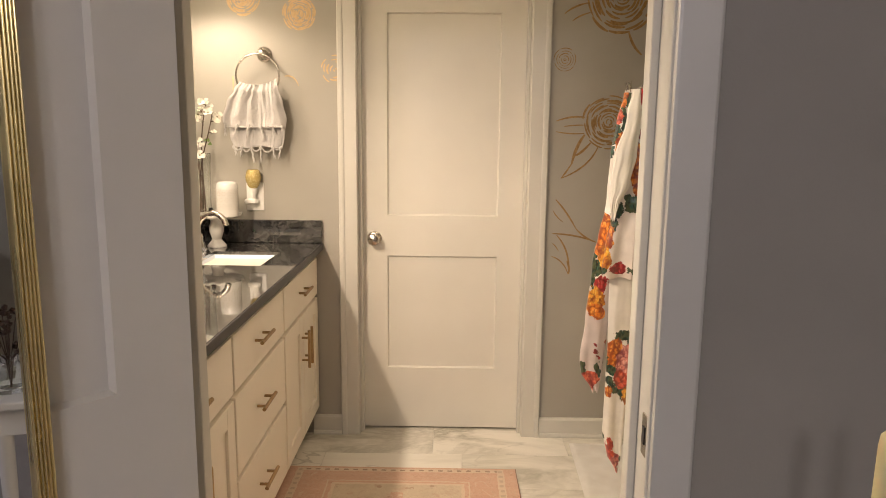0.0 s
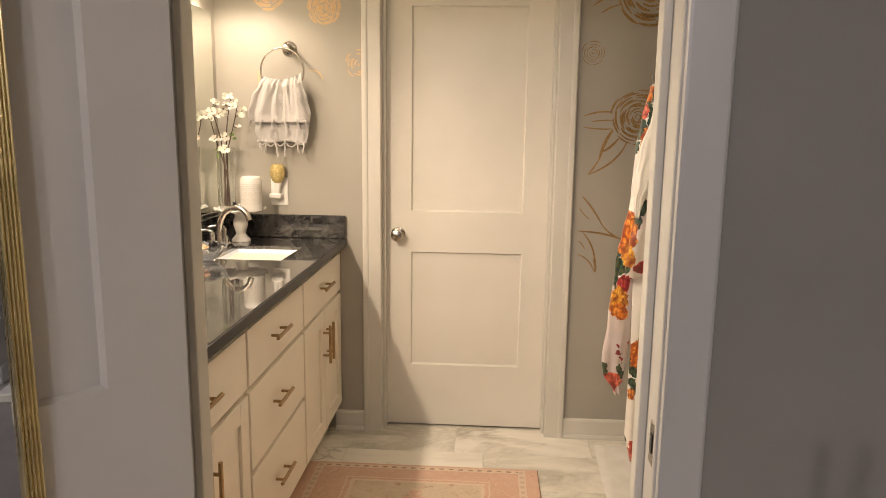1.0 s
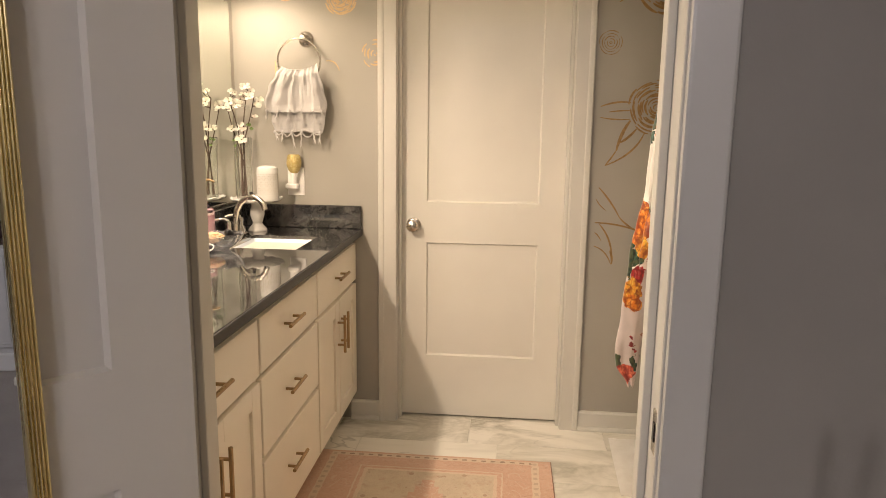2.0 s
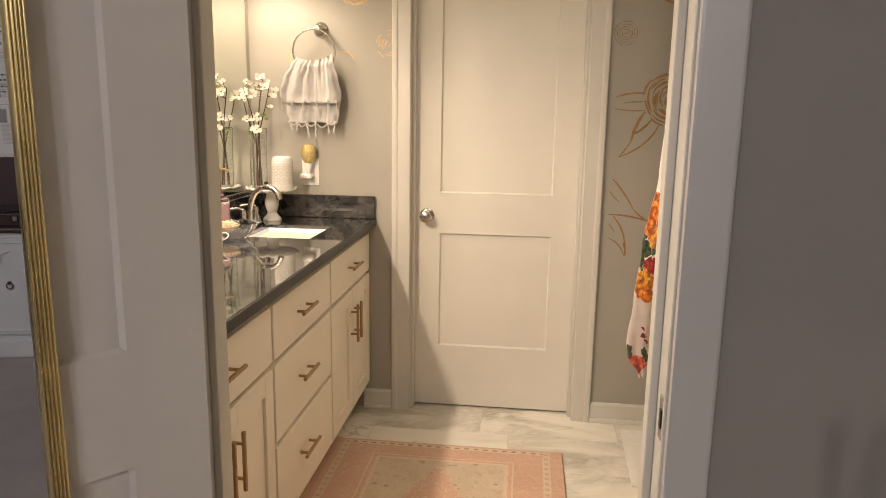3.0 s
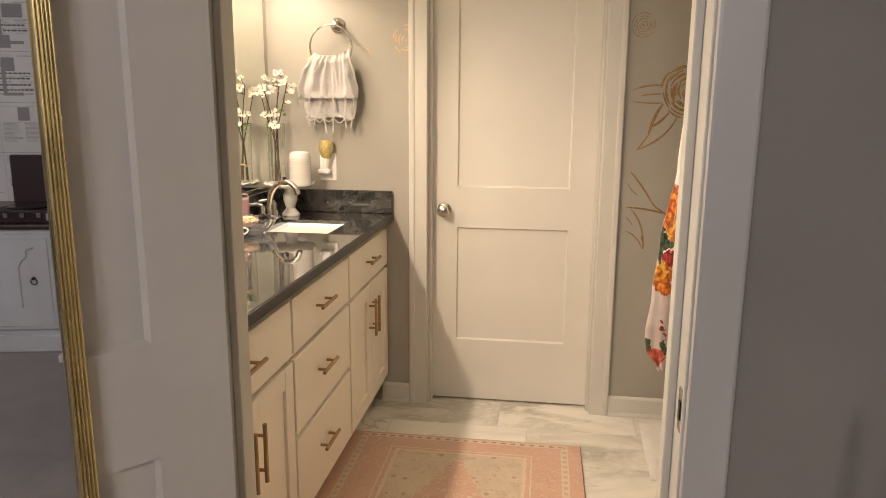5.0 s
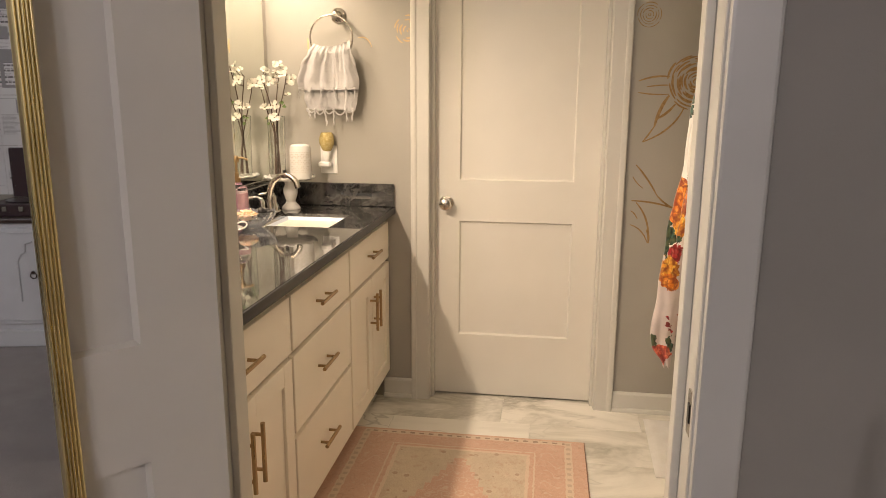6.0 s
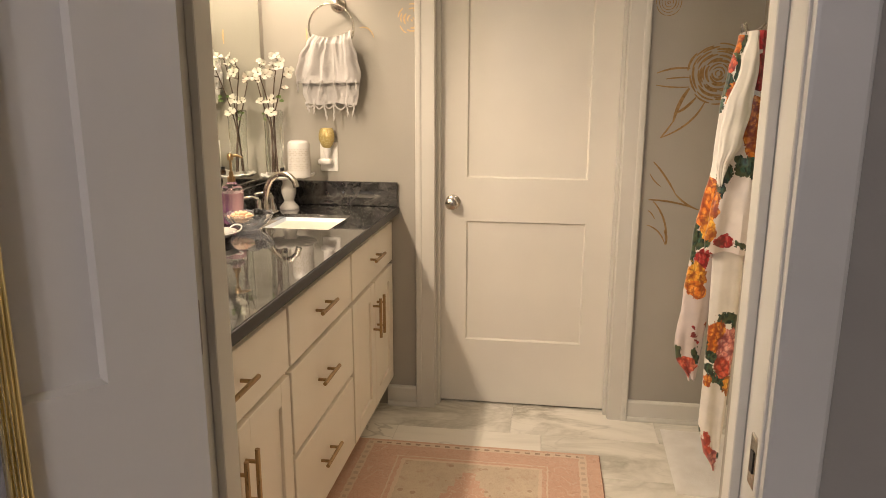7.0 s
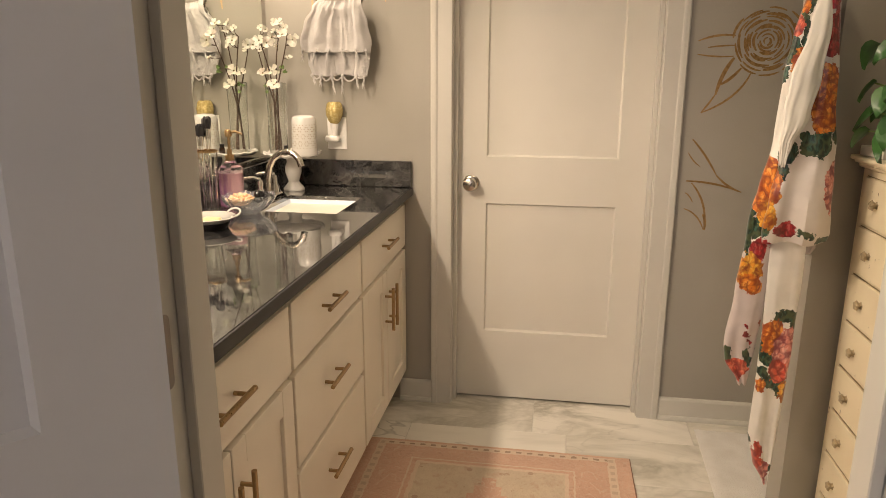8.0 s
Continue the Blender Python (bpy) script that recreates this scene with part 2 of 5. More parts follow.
def casing(name, x0, x1, h, yw, sign, label, W=0.070, edge=0.012, flat=False):
    """A stepped casing on the wall plane yw, standing out by sign."""
    bm = bmesh.new()
    k = W / 0.082
    prof = [(0.003, 0.0), (0.003, 0.007), (0.0045, 0.009), (0.0075, 0.009), (0.008, 0.014), (0.0095, 0.0175), (0.014, 0.0185), (W - 0.006, 0.024), (W - 0.002, 0.0225), (W, 0.019), (W, 0.0)] if flat else [(0.003, 0.0), (0.003, edge), (0.006 * k, edge + 0.002), (0.056 * k, edge + 0.004), (0.060 * k, edge + 0.007), (0.066 * k, 0.020 + edge - 0.012), (0.078 * k, 0.020 + edge - 0.012), (W, 0.016 + edge - 0.012), (W, 0.0)]
    rows = []
    for o, d in prof:
        y = yw + sign * d
        rows.append([bm.verts.new(v) for v in ((x0 - o, y, 0), (x0 - o, y, h + o), (x1 + o, y, h + o), (x1 + o, y, 0))])
    for a, b in zip(rows, rows[1:]):
        for j in range(3):
            bm.faces.new((a[j], a[j + 1], b[j + 1], b[j]))
    bm.faces.new([r[0] for r in rows])
    bm.faces.new([r[3] for r in rows][::-1])
    return structure(name, bm, TRIM, label)


casing("trim_far_door", -DW, DW, DH, YB0, -1, "white moulded casing round the far door", 0.086)
casing("trim_doorway_bedroom", OL - 0.003, OR - 0.007, OH, YN0, -1, "white painted flat casing on the bedroom side", 0.074, flat=True)
casing("trim_doorway_bathroom", OL, OR, OH, YN1, 1, "white moulded casing on the bathroom side", 0.070, 0.021)


def skirting(name, a, b, out, label="white painted baseboard with a shoe moulding"):
    """A baseboard along a to b standing out along out."""
    bm = bmesh.new()
    a, b, o = Vector((*a, 0)), Vector((*b, 0)), Vector((*out, 0))
    prof = [(0, 0), (0.022, 0), (0.022, 0.008), (0.018, 0.018), (0.013, 0.020), (0.013, 0.084), (0.009, 0.092), (0.0, 0.095)]
    ends = []
    for p in (a, b):
        ends.append([bm.verts.new(p + o * d + Vector((0, 0, z))) for d, z in prof])
    n = len(prof)
    for j in range(n):
        bm.faces.new((ends[0][j], ends[0][(j + 1) % n], ends[1][(j + 1) % n], ends[1][j]))
    bm.faces.new(ends[0])
    bm.faces.new(ends[1][::-1])
    return structure(name, bm, TRIM, label)


C = 0.070
skirting("baseboard_north_left", (-0.60, YB0), (-DW - 0.086, YB0), (0, -1))
skirting("baseboard_north_right", (DW + 0.086, YB0), (XR, YB0), (0, -1))
skirting("baseboard_partition", (0.72, 2.80), (XR, 2.80), (0, -1))
skirting("baseboard_doorway_right", (OR + C, YN0), (BX1, YN0), (0, -1))
skirting("baseboard_doorway_left", (BX0, YN0), (OL - C, YN0), (0, -1))
skirting("baseboard_bedroom_east", (BX1, BY0), (BX1, YN0), (-1, 0))


# ---- two panel doors ----
def door_leaf(bm, w, h, t):
    """Leaf from x 0 to w, y 0 to t, z 0 to h, with two recessed panels on both faces."""
    stile, r = 0.122, 0.012
    xs = [0, stile, w - stile, w]
    for y, d in ((0.0, 1), (t, -1)):
        zs = [0, 0.298, 0.843, 1.032, h - 0.092, h]
        for i in range(3):
            for j in range(5):
                x0, x1, z0, z1 = xs[i], xs[i + 1], zs[j], zs[j + 1]
                if i == 1 and j in (1, 3):
                    k = 0.006
                    o = [bm.verts.new(v) for v in ((x0, y, z0), (x1, y, z0), (x1, y, z1), (x0, y, z1))]
                    q = [bm.verts.new(v) for v in ((x0 + k, y + d * r, z0 + k), (x1 - k, y + d * r, z0 + k), (x1 - k, y + d * r, z1 - k), (x0 + k, y + d * r, z1 - k))]
                    for a in range(4):
                        bm.faces.new((o[a], o[(a + 1) % 4], q[(a + 1) % 4], q[a]))
                    bm.faces.new(q)
                else:
                    bm.faces.new([bm.verts.new(v) for v in ((x0, y, z0), (x1, y, z0), (x1, y, z1), (x0, y, z1))])
    for a, b in (((0, 0), (0, h)), ((w, 0), (w, h))):
        bm.faces.new([bm.verts.new(v) for v in ((a[0], 0, 0), (a[0], t, 0), (a[0], t, h), (a[0], 0, h))])
    for z in (0, h):
        bm.faces.new([bm.verts.new(v) for v in ((0, 0, z), (w, 0, z), (w, t, z), (0, t, z))])
    bmesh.ops.remove_doubles(bm, verts=bm.verts, dist=1e-5)
    return bm


def door_knob(parent, x, z, y, sign):
    """A round knob with its rose, standing out along sign y."""
    m = Matrix.Translation((x, y, z)) @ Matrix.Rotation(radians(90) * sign, 4, "X")
    for nm, prof in (("rose", [(0.0, 0.0), (0.033, 0.0), (0.033, 0.005), (0.027, 0.010), (0.014, 0.012), (0.0, 0.012)]),
                     ("knob", [(0.0, 0.010), (0.011, 0.010), (0.010, 0.026), (0.017, 0.032), (0.026, 0.042), (0.028, 0.052), (0.024, 0.061), (0.012, 0.066), (0.0, 0.067)])):
        bm = lathe(bmesh.new(), prof, 28)
        bmesh.ops.transform(bm, matrix=m, verts=bm.verts)
        part(nm, bm, NICKEL, parent, "round satin nickel door knob" if nm == "knob" else "", True)


far_door = tagged(link("door_1", door_leaf(bmesh.new(), 0.756, 2.030, 0.035), DOORP), "white two panel interior door, closed", "door", kind="structure")
far_door.matrix_world = pose(-0.378, 3.600, 0.009)
door_knob(far_door, 0.062, 0.925, 0.0, 1)

near_door = tagged(link("door_2", door_leaf(bmesh.new(), 0.755, 2.025, 0.035), DOORP), "white two panel bathroom door, standing open", "door", kind="structure")
DOOR_TURN = -129.0
near_door.matrix_world = pose(-0.37, 1.42, 0.014) @ pose(0, 0, 0, 0, 0, DOOR_TURN) @ pose(0, -0.035, 0)
HINGE = brushed("dull_steel_hinge", (0.36, 0.33, 0.31), 0.42)


def round_plate(bm, x0, x1, y0, y1, z0, z1, r=0.008):
    """An upright plate in the y-z plane with rounded corners."""
    rim = []
    for cy, cz, a0 in ((y1 - r, z1 - r, 0), (y0 + r, z1 - r, 90), (y0 + r, z0 + r, 180), (y1 - r, z0 + r, 270)):
        rim += [(cy + r * math.cos(radians(a0 + q)), cz + r * math.sin(radians(a0 + q))) for q in (0, 30, 60, 90)]
    a, c = ([bm.verts.new((x, y, z)) for y, z in rim] for x in (x0, x1))
    bm.faces.new(a[::-1])
    bm.faces.new(c)
    for q in range(len(rim)):
        w = (q + 1) % len(rim)
        bm.faces.new((a[q], a[w], c[w], c[q]))
    return bm


for _z in (0.25, 1.072, 1.83):
    _bm = rod(bmesh.new(), (OL + 0.012, 1.436, _z - 0.044), (OL + 0.012, 1.436, _z + 0.044), 0.0055)
    round_plate(_bm, OL - 0.001, OL + 0.0022, 1.438, 1.478, _z - 0.044, _z + 0.044)
    hg = part("hinge", _bm, HINGE, jamb_near, "dull steel butt hinge with rounded corners", True)
    for _q in (-0.028, 0.0, 0.028):
        part("screw", rod(bmesh.new(), (OL + 0.002, 1.462 + 0.004 * (_q == 0), _z + _q), (OL + 0.0034, 1.462 + 0.004 * (_q == 0), _z + _q), 0.0042, 0.0032), HINGE, hg)

# strike plate in the near lining
_bm = boxes((OR - 0.003, OR + 0.002, 1.434, 1.462, 0.905, 0.975), bevel=0.001)
strike = part("strike_plate", _bm, NICKEL, jamb_near, "satin nickel strike plate with a latch hole")
part("latch_hole", boxes((OR - 0.0045, OR - 0.0028, 1.442, 1.455, 0.925, 0.955), bevel=0.0005), BLACK, strike)


# ---- vanity ----
VF, VT = -0.592, 0.892     # face of the cabinet frame; underside of the top
UNITS = [(1.60, 2.262, "doors"), (2.262, 2.872, "drawers"), (2.872, 3.528, "doors")]


def bar_pull(parent, at, axis, length, label="brushed gold bar pull"):
    """A round bar on two posts; it stands out along +x."""
    x, y, z = at
    d = Vector((0, 1, 0)) if axis == "y" else Vector((0, 0, 1))
    c = Vector((x + 0.030, y, z))
    bm = rod(bmesh.new(), c - d * length / 2, c + d * length / 2, 0.006, n=14)
    for s in (-1, 1):
        f = Vector((x, y, z)) + d * s * length * 0.30
        rod(bm, f, f + Vector((0.030, 0, 0)), 0.0048, n=10)
    part("handle", bm, BRASS, parent, label, True)


def slab(parent, name, y0, y1, z0, z1):
    return part(name, box(bmesh.new(), VF, VF + 0.019, y0, y1, z0, z1, 0.003, 2), CAB, parent)


def shaker(parent, y0, y1, z0, z1):
    bm = bmesh.new()
    w = 0.062
    box(bm, VF, VF + 0.019, y0, y0 + w, z0, z1, 0.0015)
    box(bm, VF, VF + 0.019, y1 - w, y1, z0, z1, 0.0015)
    box(bm, VF, VF + 0.0186, y0 + w, y1 - w, z0, z0 + w, 0.0015)
    box(bm, VF, VF + 0.0186, y0 + w, y1 - w, z1 - w, z1, 0.0015)
    box(bm, VF, VF + 0.009, y0 + w, y1 - w, z0 + w, z1 - w)
    return part("cabinet_door", bm, CAB, parent)


for _i, (_a, _b, _kind) in enumerate(UNITS):
    v = thing("vanity_cabinet", "ivory painted vanity unit with three drawers and gold pulls" if _kind == "drawers" else "ivory painted vanity unit with a drawer over two doors", "cabinet", pose(0, 0, 0), "vanity units")
    part("body", boxes((XL + 0.002, VF, _a + 0.001, _b - 0.001, 0.105, VT - 0.001), (XL + 0.06, VF - 0.07, _a + 0.001, _b - 0.001, 0.0, 0.105)), CAB, v)
    g = 0.008
    if _kind == "drawers":
        for z0, z1, hz in ((0.684, 0.853, 0.774), (0.424, 0.667, 0.556), (0.138, 0.407, 0.288)):
            d = slab(v, "drawer", _a + g, _b - g, z0, z1)
            bar_pull(d, (VF + 0.019, (_a + _b) / 2 - 0.035, hz), "y", 0.150)
    else:
        d = slab(v, "drawer", _a + g, _b - g, 0.684, 0.853)
        bar_pull(d, (VF + 0.019, (_a + _b) / 2 - 0.015, 0.774), "y", 0.150)
        mid = (_a + _b) / 2
        for y0, y1, hy in ((_a + g, mid - 0.003, mid - 0.030), (mid + 0.003, _b - g, mid + 0.030)):
            cd = shaker(v, y0, y1, 0.138, 0.667)
            bar_pull(cd, (VF + 0.019, hy, 0.530), "z", 0.160)

# worktop with a hole for the basin
SX0, SX1, SY0, SY1 = -0.955, -0.680, 2.965, 3.270
CT = 0.92
top = thing("vanity_worktop", "dark slate patterned glossy vanity top with backsplash", "countertop", pose(0, 0, 0))
_bm = bmesh.new()
_o = [(XL + 0.001, 1.585), (-0.548, 1.585), (-0.548, YB0 - 0.001), (XL + 0.001, YB0 - 0.001)]
_h = [(SX0, SY0), (SX1, SY0), (SX1, SY1), (SX0, SY1)]
_v = {(k, z): [_bm.verts.new((x, y, z)) for x, y in q] for k, q in (("o", _o), ("h", _h)) for z in (VT, CT)}
for _j in range(4):
    _n = (_j + 1) % 4
    for z in (VT, CT):
        _bm.faces.new((_v["o", z][_j], _v["o", z][_n], _v["h", z][_n], _v["h", z][_j]))
    for k in "oh":
        _bm.faces.new((_v[k, VT][_j], _v[k, VT][_n], _v[k, CT][_n], _v[k, CT][_j]))
part("slab", _bm, COUNTER, top)
part("front_edge", box(bmesh.new(), -0.5479, -0.542, 1.585, YB0 - 0.001, VT - 0.004, CT - 0.0015, 0.002, 2), EDGE, top)
part("backsplash", boxes((XL + 0.022, -0.545, YB0 - 0.021, YB0 - 0.001, CT + 0.0005, CT + 0.105), bevel=0.003), COUNTER, top)
part("backsplash", boxes((XL + 0.001, XL + 0.021, 1.585, YB0 - 0.001, CT + 0.0005, CT + 0.105), bevel=0.003), COUNTER, top)
_bm = bmesh.new()
_r = []
for _in, _z in ((0.0, CT - 0.006), (0.006, CT - 0.05), (0.018, CT - 0.12), (0.05, CT - 0.140)):
    _r.append([_bm.verts.new((x, y, _z)) for x, y in ((SX0 - 0.001 + _in, SY0 - 0.001 + _in), (SX1 + 0.001 - _in, SY0 - 0.001 + _in), (SX1 + 0.001 - _in, SY1 + 0.001 - _in), (SX0 - 0.001 + _in, SY1 + 0.001 - _in))])
for _a, _b in zip(_r, _r[1:]):
    for _j in range(4):
        _bm.faces.new((_a[_j], _a[(_j + 1) % 4], _b[(_j + 1) % 4], _b[_j]))
_bm.faces.new(_r[-1])
basin = part("basin", _bm, PORCELAIN, top, "white porcelain rectangular basin")
part("drain", lathe(bmesh.new(), [(0.0, 0.004), (0.018, 0.004), (0.024, 0.0), (0.0, 0.0)], 20, (-0.82, 3.11, CT - 0.14)), CHROME, basin, "", True)

# wall mirror over the vanity
vm = thing("vanity_mirror", "large frameless wall mirror over the vanity", "mirror", pose(0, 0, 0))
part("glass", boxes((XL + 0.002, XL + 0.007, 1.70, 3.478, 1.045, 1.90), bevel=0.001), VMIRROR, vm)
part("channel", boxes((XL + 0.001, XL + 0.014, 1.70, 3.478, 1.030, 1.0445), bevel=0.002), NICKEL, vm)

# vanity light bars above the mirror
FROST = Nodes("lit_frosted_glass").set(color=(0.9, 0.85, 0.75), rough=0.4, emit=(1.0, 0.80, 0.55), power=6.0)
for _ys in (BULBS[:3], BULBS[3:]):
    vl = thing("vanity_light", "nickel wall light with frosted glass shades, lit", "wall lamp", pose(0, 0, 0), "vanity lights")
    _m = sum(_ys) / 2
    part("backplate", boxes((XL + 0.001, XL + 0.022, _m - 0.3, _m + 0.3, 2.03, 2.11), bevel=0.006), NICKEL, vl)
    for _y in _ys:
        a = part("arm", tube(bmesh.new(), [(XL + 0.02, _y, 2.07), (XL + 0.09, _y, 2.08), (-0.985, _y, 2.075)], 0.008), NICKEL, vl, "", True)
        s = part("shade", lathe(bmesh.new(), [(0.020, 0.075), (0.036, 0.070), (0.050, 0.045), (0.058, 0.0), (0.061, -0.03)], 24, (-0.985, _y, 2.0)), FROST, vl, "frosted glass bell shade, lit", True)
        s.visible_shadow = False


# ---- gold framed mirror on the open door ----
MD = pose(-0.37, 1.42, 0.0) @ pose(0, 0, 0, 0, 0, DOOR_TURN)
dm = thing("door_mirror", "tall mirror in a reeded gilt frame on the open door", "mirror", MD)
S0, S1, Z0, Z1 = 0.221, 0.640, 0.42, 1.86


def gilt_frame():
    bm = bmesh.new()
    prof = [(0.0, 0.0005), (0.0, 0.0190)]
    for k in range(5):
        o, w = 0.0004 + k * 0.0048, 0.0046
        top = 0.0215 + 0.0022 * math.sin(math.pi * (k + 0.5) / 5)
        prof += [(o, top - 0.0022), (o + 0.22 * w, top - 0.0006), (o + 0.5 * w, top + 0.0003), (o + 0.78 * w, top - 0.0006), (o + w, top - 0.0022)]
    prof += [(0.0243, 0.019), (0.0245, 0.012), (0.0245, 0.0005)]
    rows = [[bm.verts.new((x, d, z)) for x, z in ((S0 + o, Z0 + o), (S1 - o, Z0 + o), (S1 - o, Z1 - o), (S0 + o, Z1 - o))] for o, d in prof]
    for a, b in zip(rows, rows[1:]):
        for j in range(4):
            bm.faces.new((a[j], a[(j + 1) % 4], b[(j + 1) % 4], b[j]))
    for j in range(4):
        bm.faces.new((rows[0][j], rows[0][(j + 1) % 4], rows[-1][(j + 1) % 4], rows[-1][j]))
    return bm


part("frame", gilt_frame(), GOLD, dm, "reeded gilt frame", True)
part("glass", boxes((S0 + 0.025, S1 - 0.025, 0.003, 0.009, Z0 + 0.025, Z1 - 0.025)), MIRROR, dm)


# ---- soft things ----
def cloth(bm, rows, waves=5, depth=0.03, ripple=0.010, n=44, steps=46, phase=0.0, sway=0.0, crumple=0.006, gather=(0.4, 1.0), sag=0.0):
    """A hanging gathered cloth. rows: (z, left x, right x, middle y); a closed, flattened section with folds, lofted downwards."""
    rows = sorted(rows, key=lambda r: -r[0])
    zs = [r[0] for r in rows]
    rings = []
    for i in range(steps + 1):
        z = zs[0] + (zs[-1] - zs[0]) * i / steps
        for a, b in zip(rows, rows[1:]):
            if b[0] - 1e-9 <= z <= a[0] + 1e-9:
                f = (a[0] - z) / max(1e-6, a[0] - b[0])
                f = f * f * (3 - 2 * f)
                xl, xr, yc = (a[k] + (b[k] - a[k]) * f for k in (1, 2, 3))
                break
        c, w = (xl + xr) / 2, (xr - xl) / 2
        t = i / steps
        ring = []
        for j in range(n):
            a = 2 * math.pi * j / n
            u = math.cos(a)
            fold = ripple * (2.2 * noise.noise(Vector((u * waves * 0.62, t * 1.1, phase * 7.3))) + 0.9 * noise.noise(Vector((u * waves * 1.5, t * 2.2, phase * 3.1 + 5))))
            fold += crumple * noise.noise(Vector((c + w * u, phase, z)) * 14) + 0.5 * crumple * noise.noise(Vector((c + w * u, phase + 3, z * 0.8)) * 34)
            y = yc + depth * 0.5 * math.copysign(abs(math.sin(a)) ** 0.6, math.sin(a)) + fold * (gather[0] + (gather[1] - gather[0]) * t) + sway * t * u
            ring.append(bm.verts.new((c + w * u + 0.003 * noise.noise(Vector((u * 3, z * 9, phase))), y, z - sag * (1 - u * u - 0.35 * u) * (1 - t) ** 3 + 0.004 * math.sin(5 * u + phase) * (1 if i == steps else 0))))
        rings.append(ring)
    for a, b in zip(rings, rings[1:]):
        for j in range(n):
            bm.faces.new((a[j], a[(j + 1) % n], b[(j + 1) % n], b[j]))
    bm.faces.new(rings[0][::-1])
    bm.faces.new(rings[-1])
    return bm


def linen_material():
    k = Nodes("white_gauze_cotton")
    p = k.pos()
    w = k.node("TexWave", {"Vector": p, "Scale": 260.0, "Distortion": 1.5, "Detail": 1.0}).outputs[1]
    f = k.noise(p, 300, 2)
    c = k.mix(k.ramp(k.noise(p, 9, 4), 0.3, 0.7), (0.49, 0.465, 0.445), (0.59, 0.565, 0.54))
    return k.set(color=c, rough=0.92, normal=k.bump(k.m("ADD", k.m("ADD", w, f), k.m("MULTIPLY", k.noise(k.pos((0.6, 1.0, 1.8)), 42, 3), 5.0)), 0.5, 0.003), sheen=0.3)


LINEN = linen_material()


ORANGE, CORAL, RED, PINK, AMBERF = (0.70, 0.20, 0.015), (0.66, 0.10, 0.05), (0.42, 0.02, 0.025), (0.68, 0.25, 0.20), (0.70, 0.30, 0.025)
# blooms of the print: x, z, half width, half height, colour
BLOOMS = [(0.658, 1.315, 0.036, 0.075, ORANGE), (0.665, 1.460, 0.030, 0.050, RED), (0.578, 1.500, 0.014, 0.030, CORAL), (0.590, 1.395, 0.012, 0.035, ORANGE),
          (0.690, 1.100, 0.018, 0.060, PINK), (0.540, 1.095, 0.026, 0.070, ORANGE), (0.550, 1.020, 0.016, 0.035, AMBERF), (0.590, 0.990, 0.022, 0.018, RED), (0.545, 0.930, 0.018, 0.026, RED),
          (0.525, 0.875, 0.032, 0.040, AMBERF), (0.535, 0.835, 0.022, 0.025, ORANGE), (0.520, 0.590, 0.036, 0.028, CORAL), (0.600, 0.700, 0.026, 0.045, ORANGE), (0.647, 0.650, 0.036, 0.060, PINK),
          (0.625, 0.600, 0.022, 0.030, CORAL), (0.650, 0.545, 0.014, 0.028, AMBERF), (0.588, 0.560, 0.012, 0.018, ORANGE), (0.600, 0.330, 0.012, 0.055, CORAL), (0.618, 0.290, 0.016, 0.030, PINK), (0.538, 0.690, 0.008, 0.010, RED), (0.672, 1.535, 0.014, 0.050, RED), (0.596, 1.545, 0.010, 0.028, ORANGE), (0.535, 0.715, 0.005, 0.007, RED), (0.548, 0.668, 0.005, 0.006, RED)]
LEAVES = [(0.575, 1.430, 0.016, 0.034), (0.562, 1.372, 0.012, 0.020), (0.600, 1.470, 0.007, 0.050), (0.625, 1.205, 0.020, 0.030), (0.655, 1.215, 0.018, 0.038), (0.690, 1.235, 0.014, 0.030), (0.588, 1.180, 0.014, 0.022),
          (0.532, 0.985, 0.022, 0.022), (0.515, 0.945, 0.010, 0.028), (0.640, 0.985, 0.020, 0.010), (0.685, 0.965, 0.018, 0.012), (0.494, 0.632, 0.010, 0.024), (0.548, 0.625, 0.010, 0.024),
          (0.630, 0.755, 0.028, 0.018), (0.655, 0.735, 0.016, 0.026), (0.598, 0.640, 0.022, 0.024), (0.620, 0.655, 0.012, 0.020), (0.605, 0.570, 0.022, 0.020), (0.632, 0.560, 0.014, 0.028), (0.586, 0.598, 0.012, 0.012), (0.578, 0.378, 0.008, 0.014), (0.636, 0.310, 0.008, 0.010), (0.610, 1.552, 0.007, 0.040), (0.570, 1.150, 0.008, 0.030), (0.668, 0.700, 0.010, 0.030), (0.578, 0.660, 0.008, 0.030), (0.660, 0.580, 0.008, 0.022), (0.520, 1.010, 0.008, 0.040), (0.515, 0.560, 0.010, 0.012)]


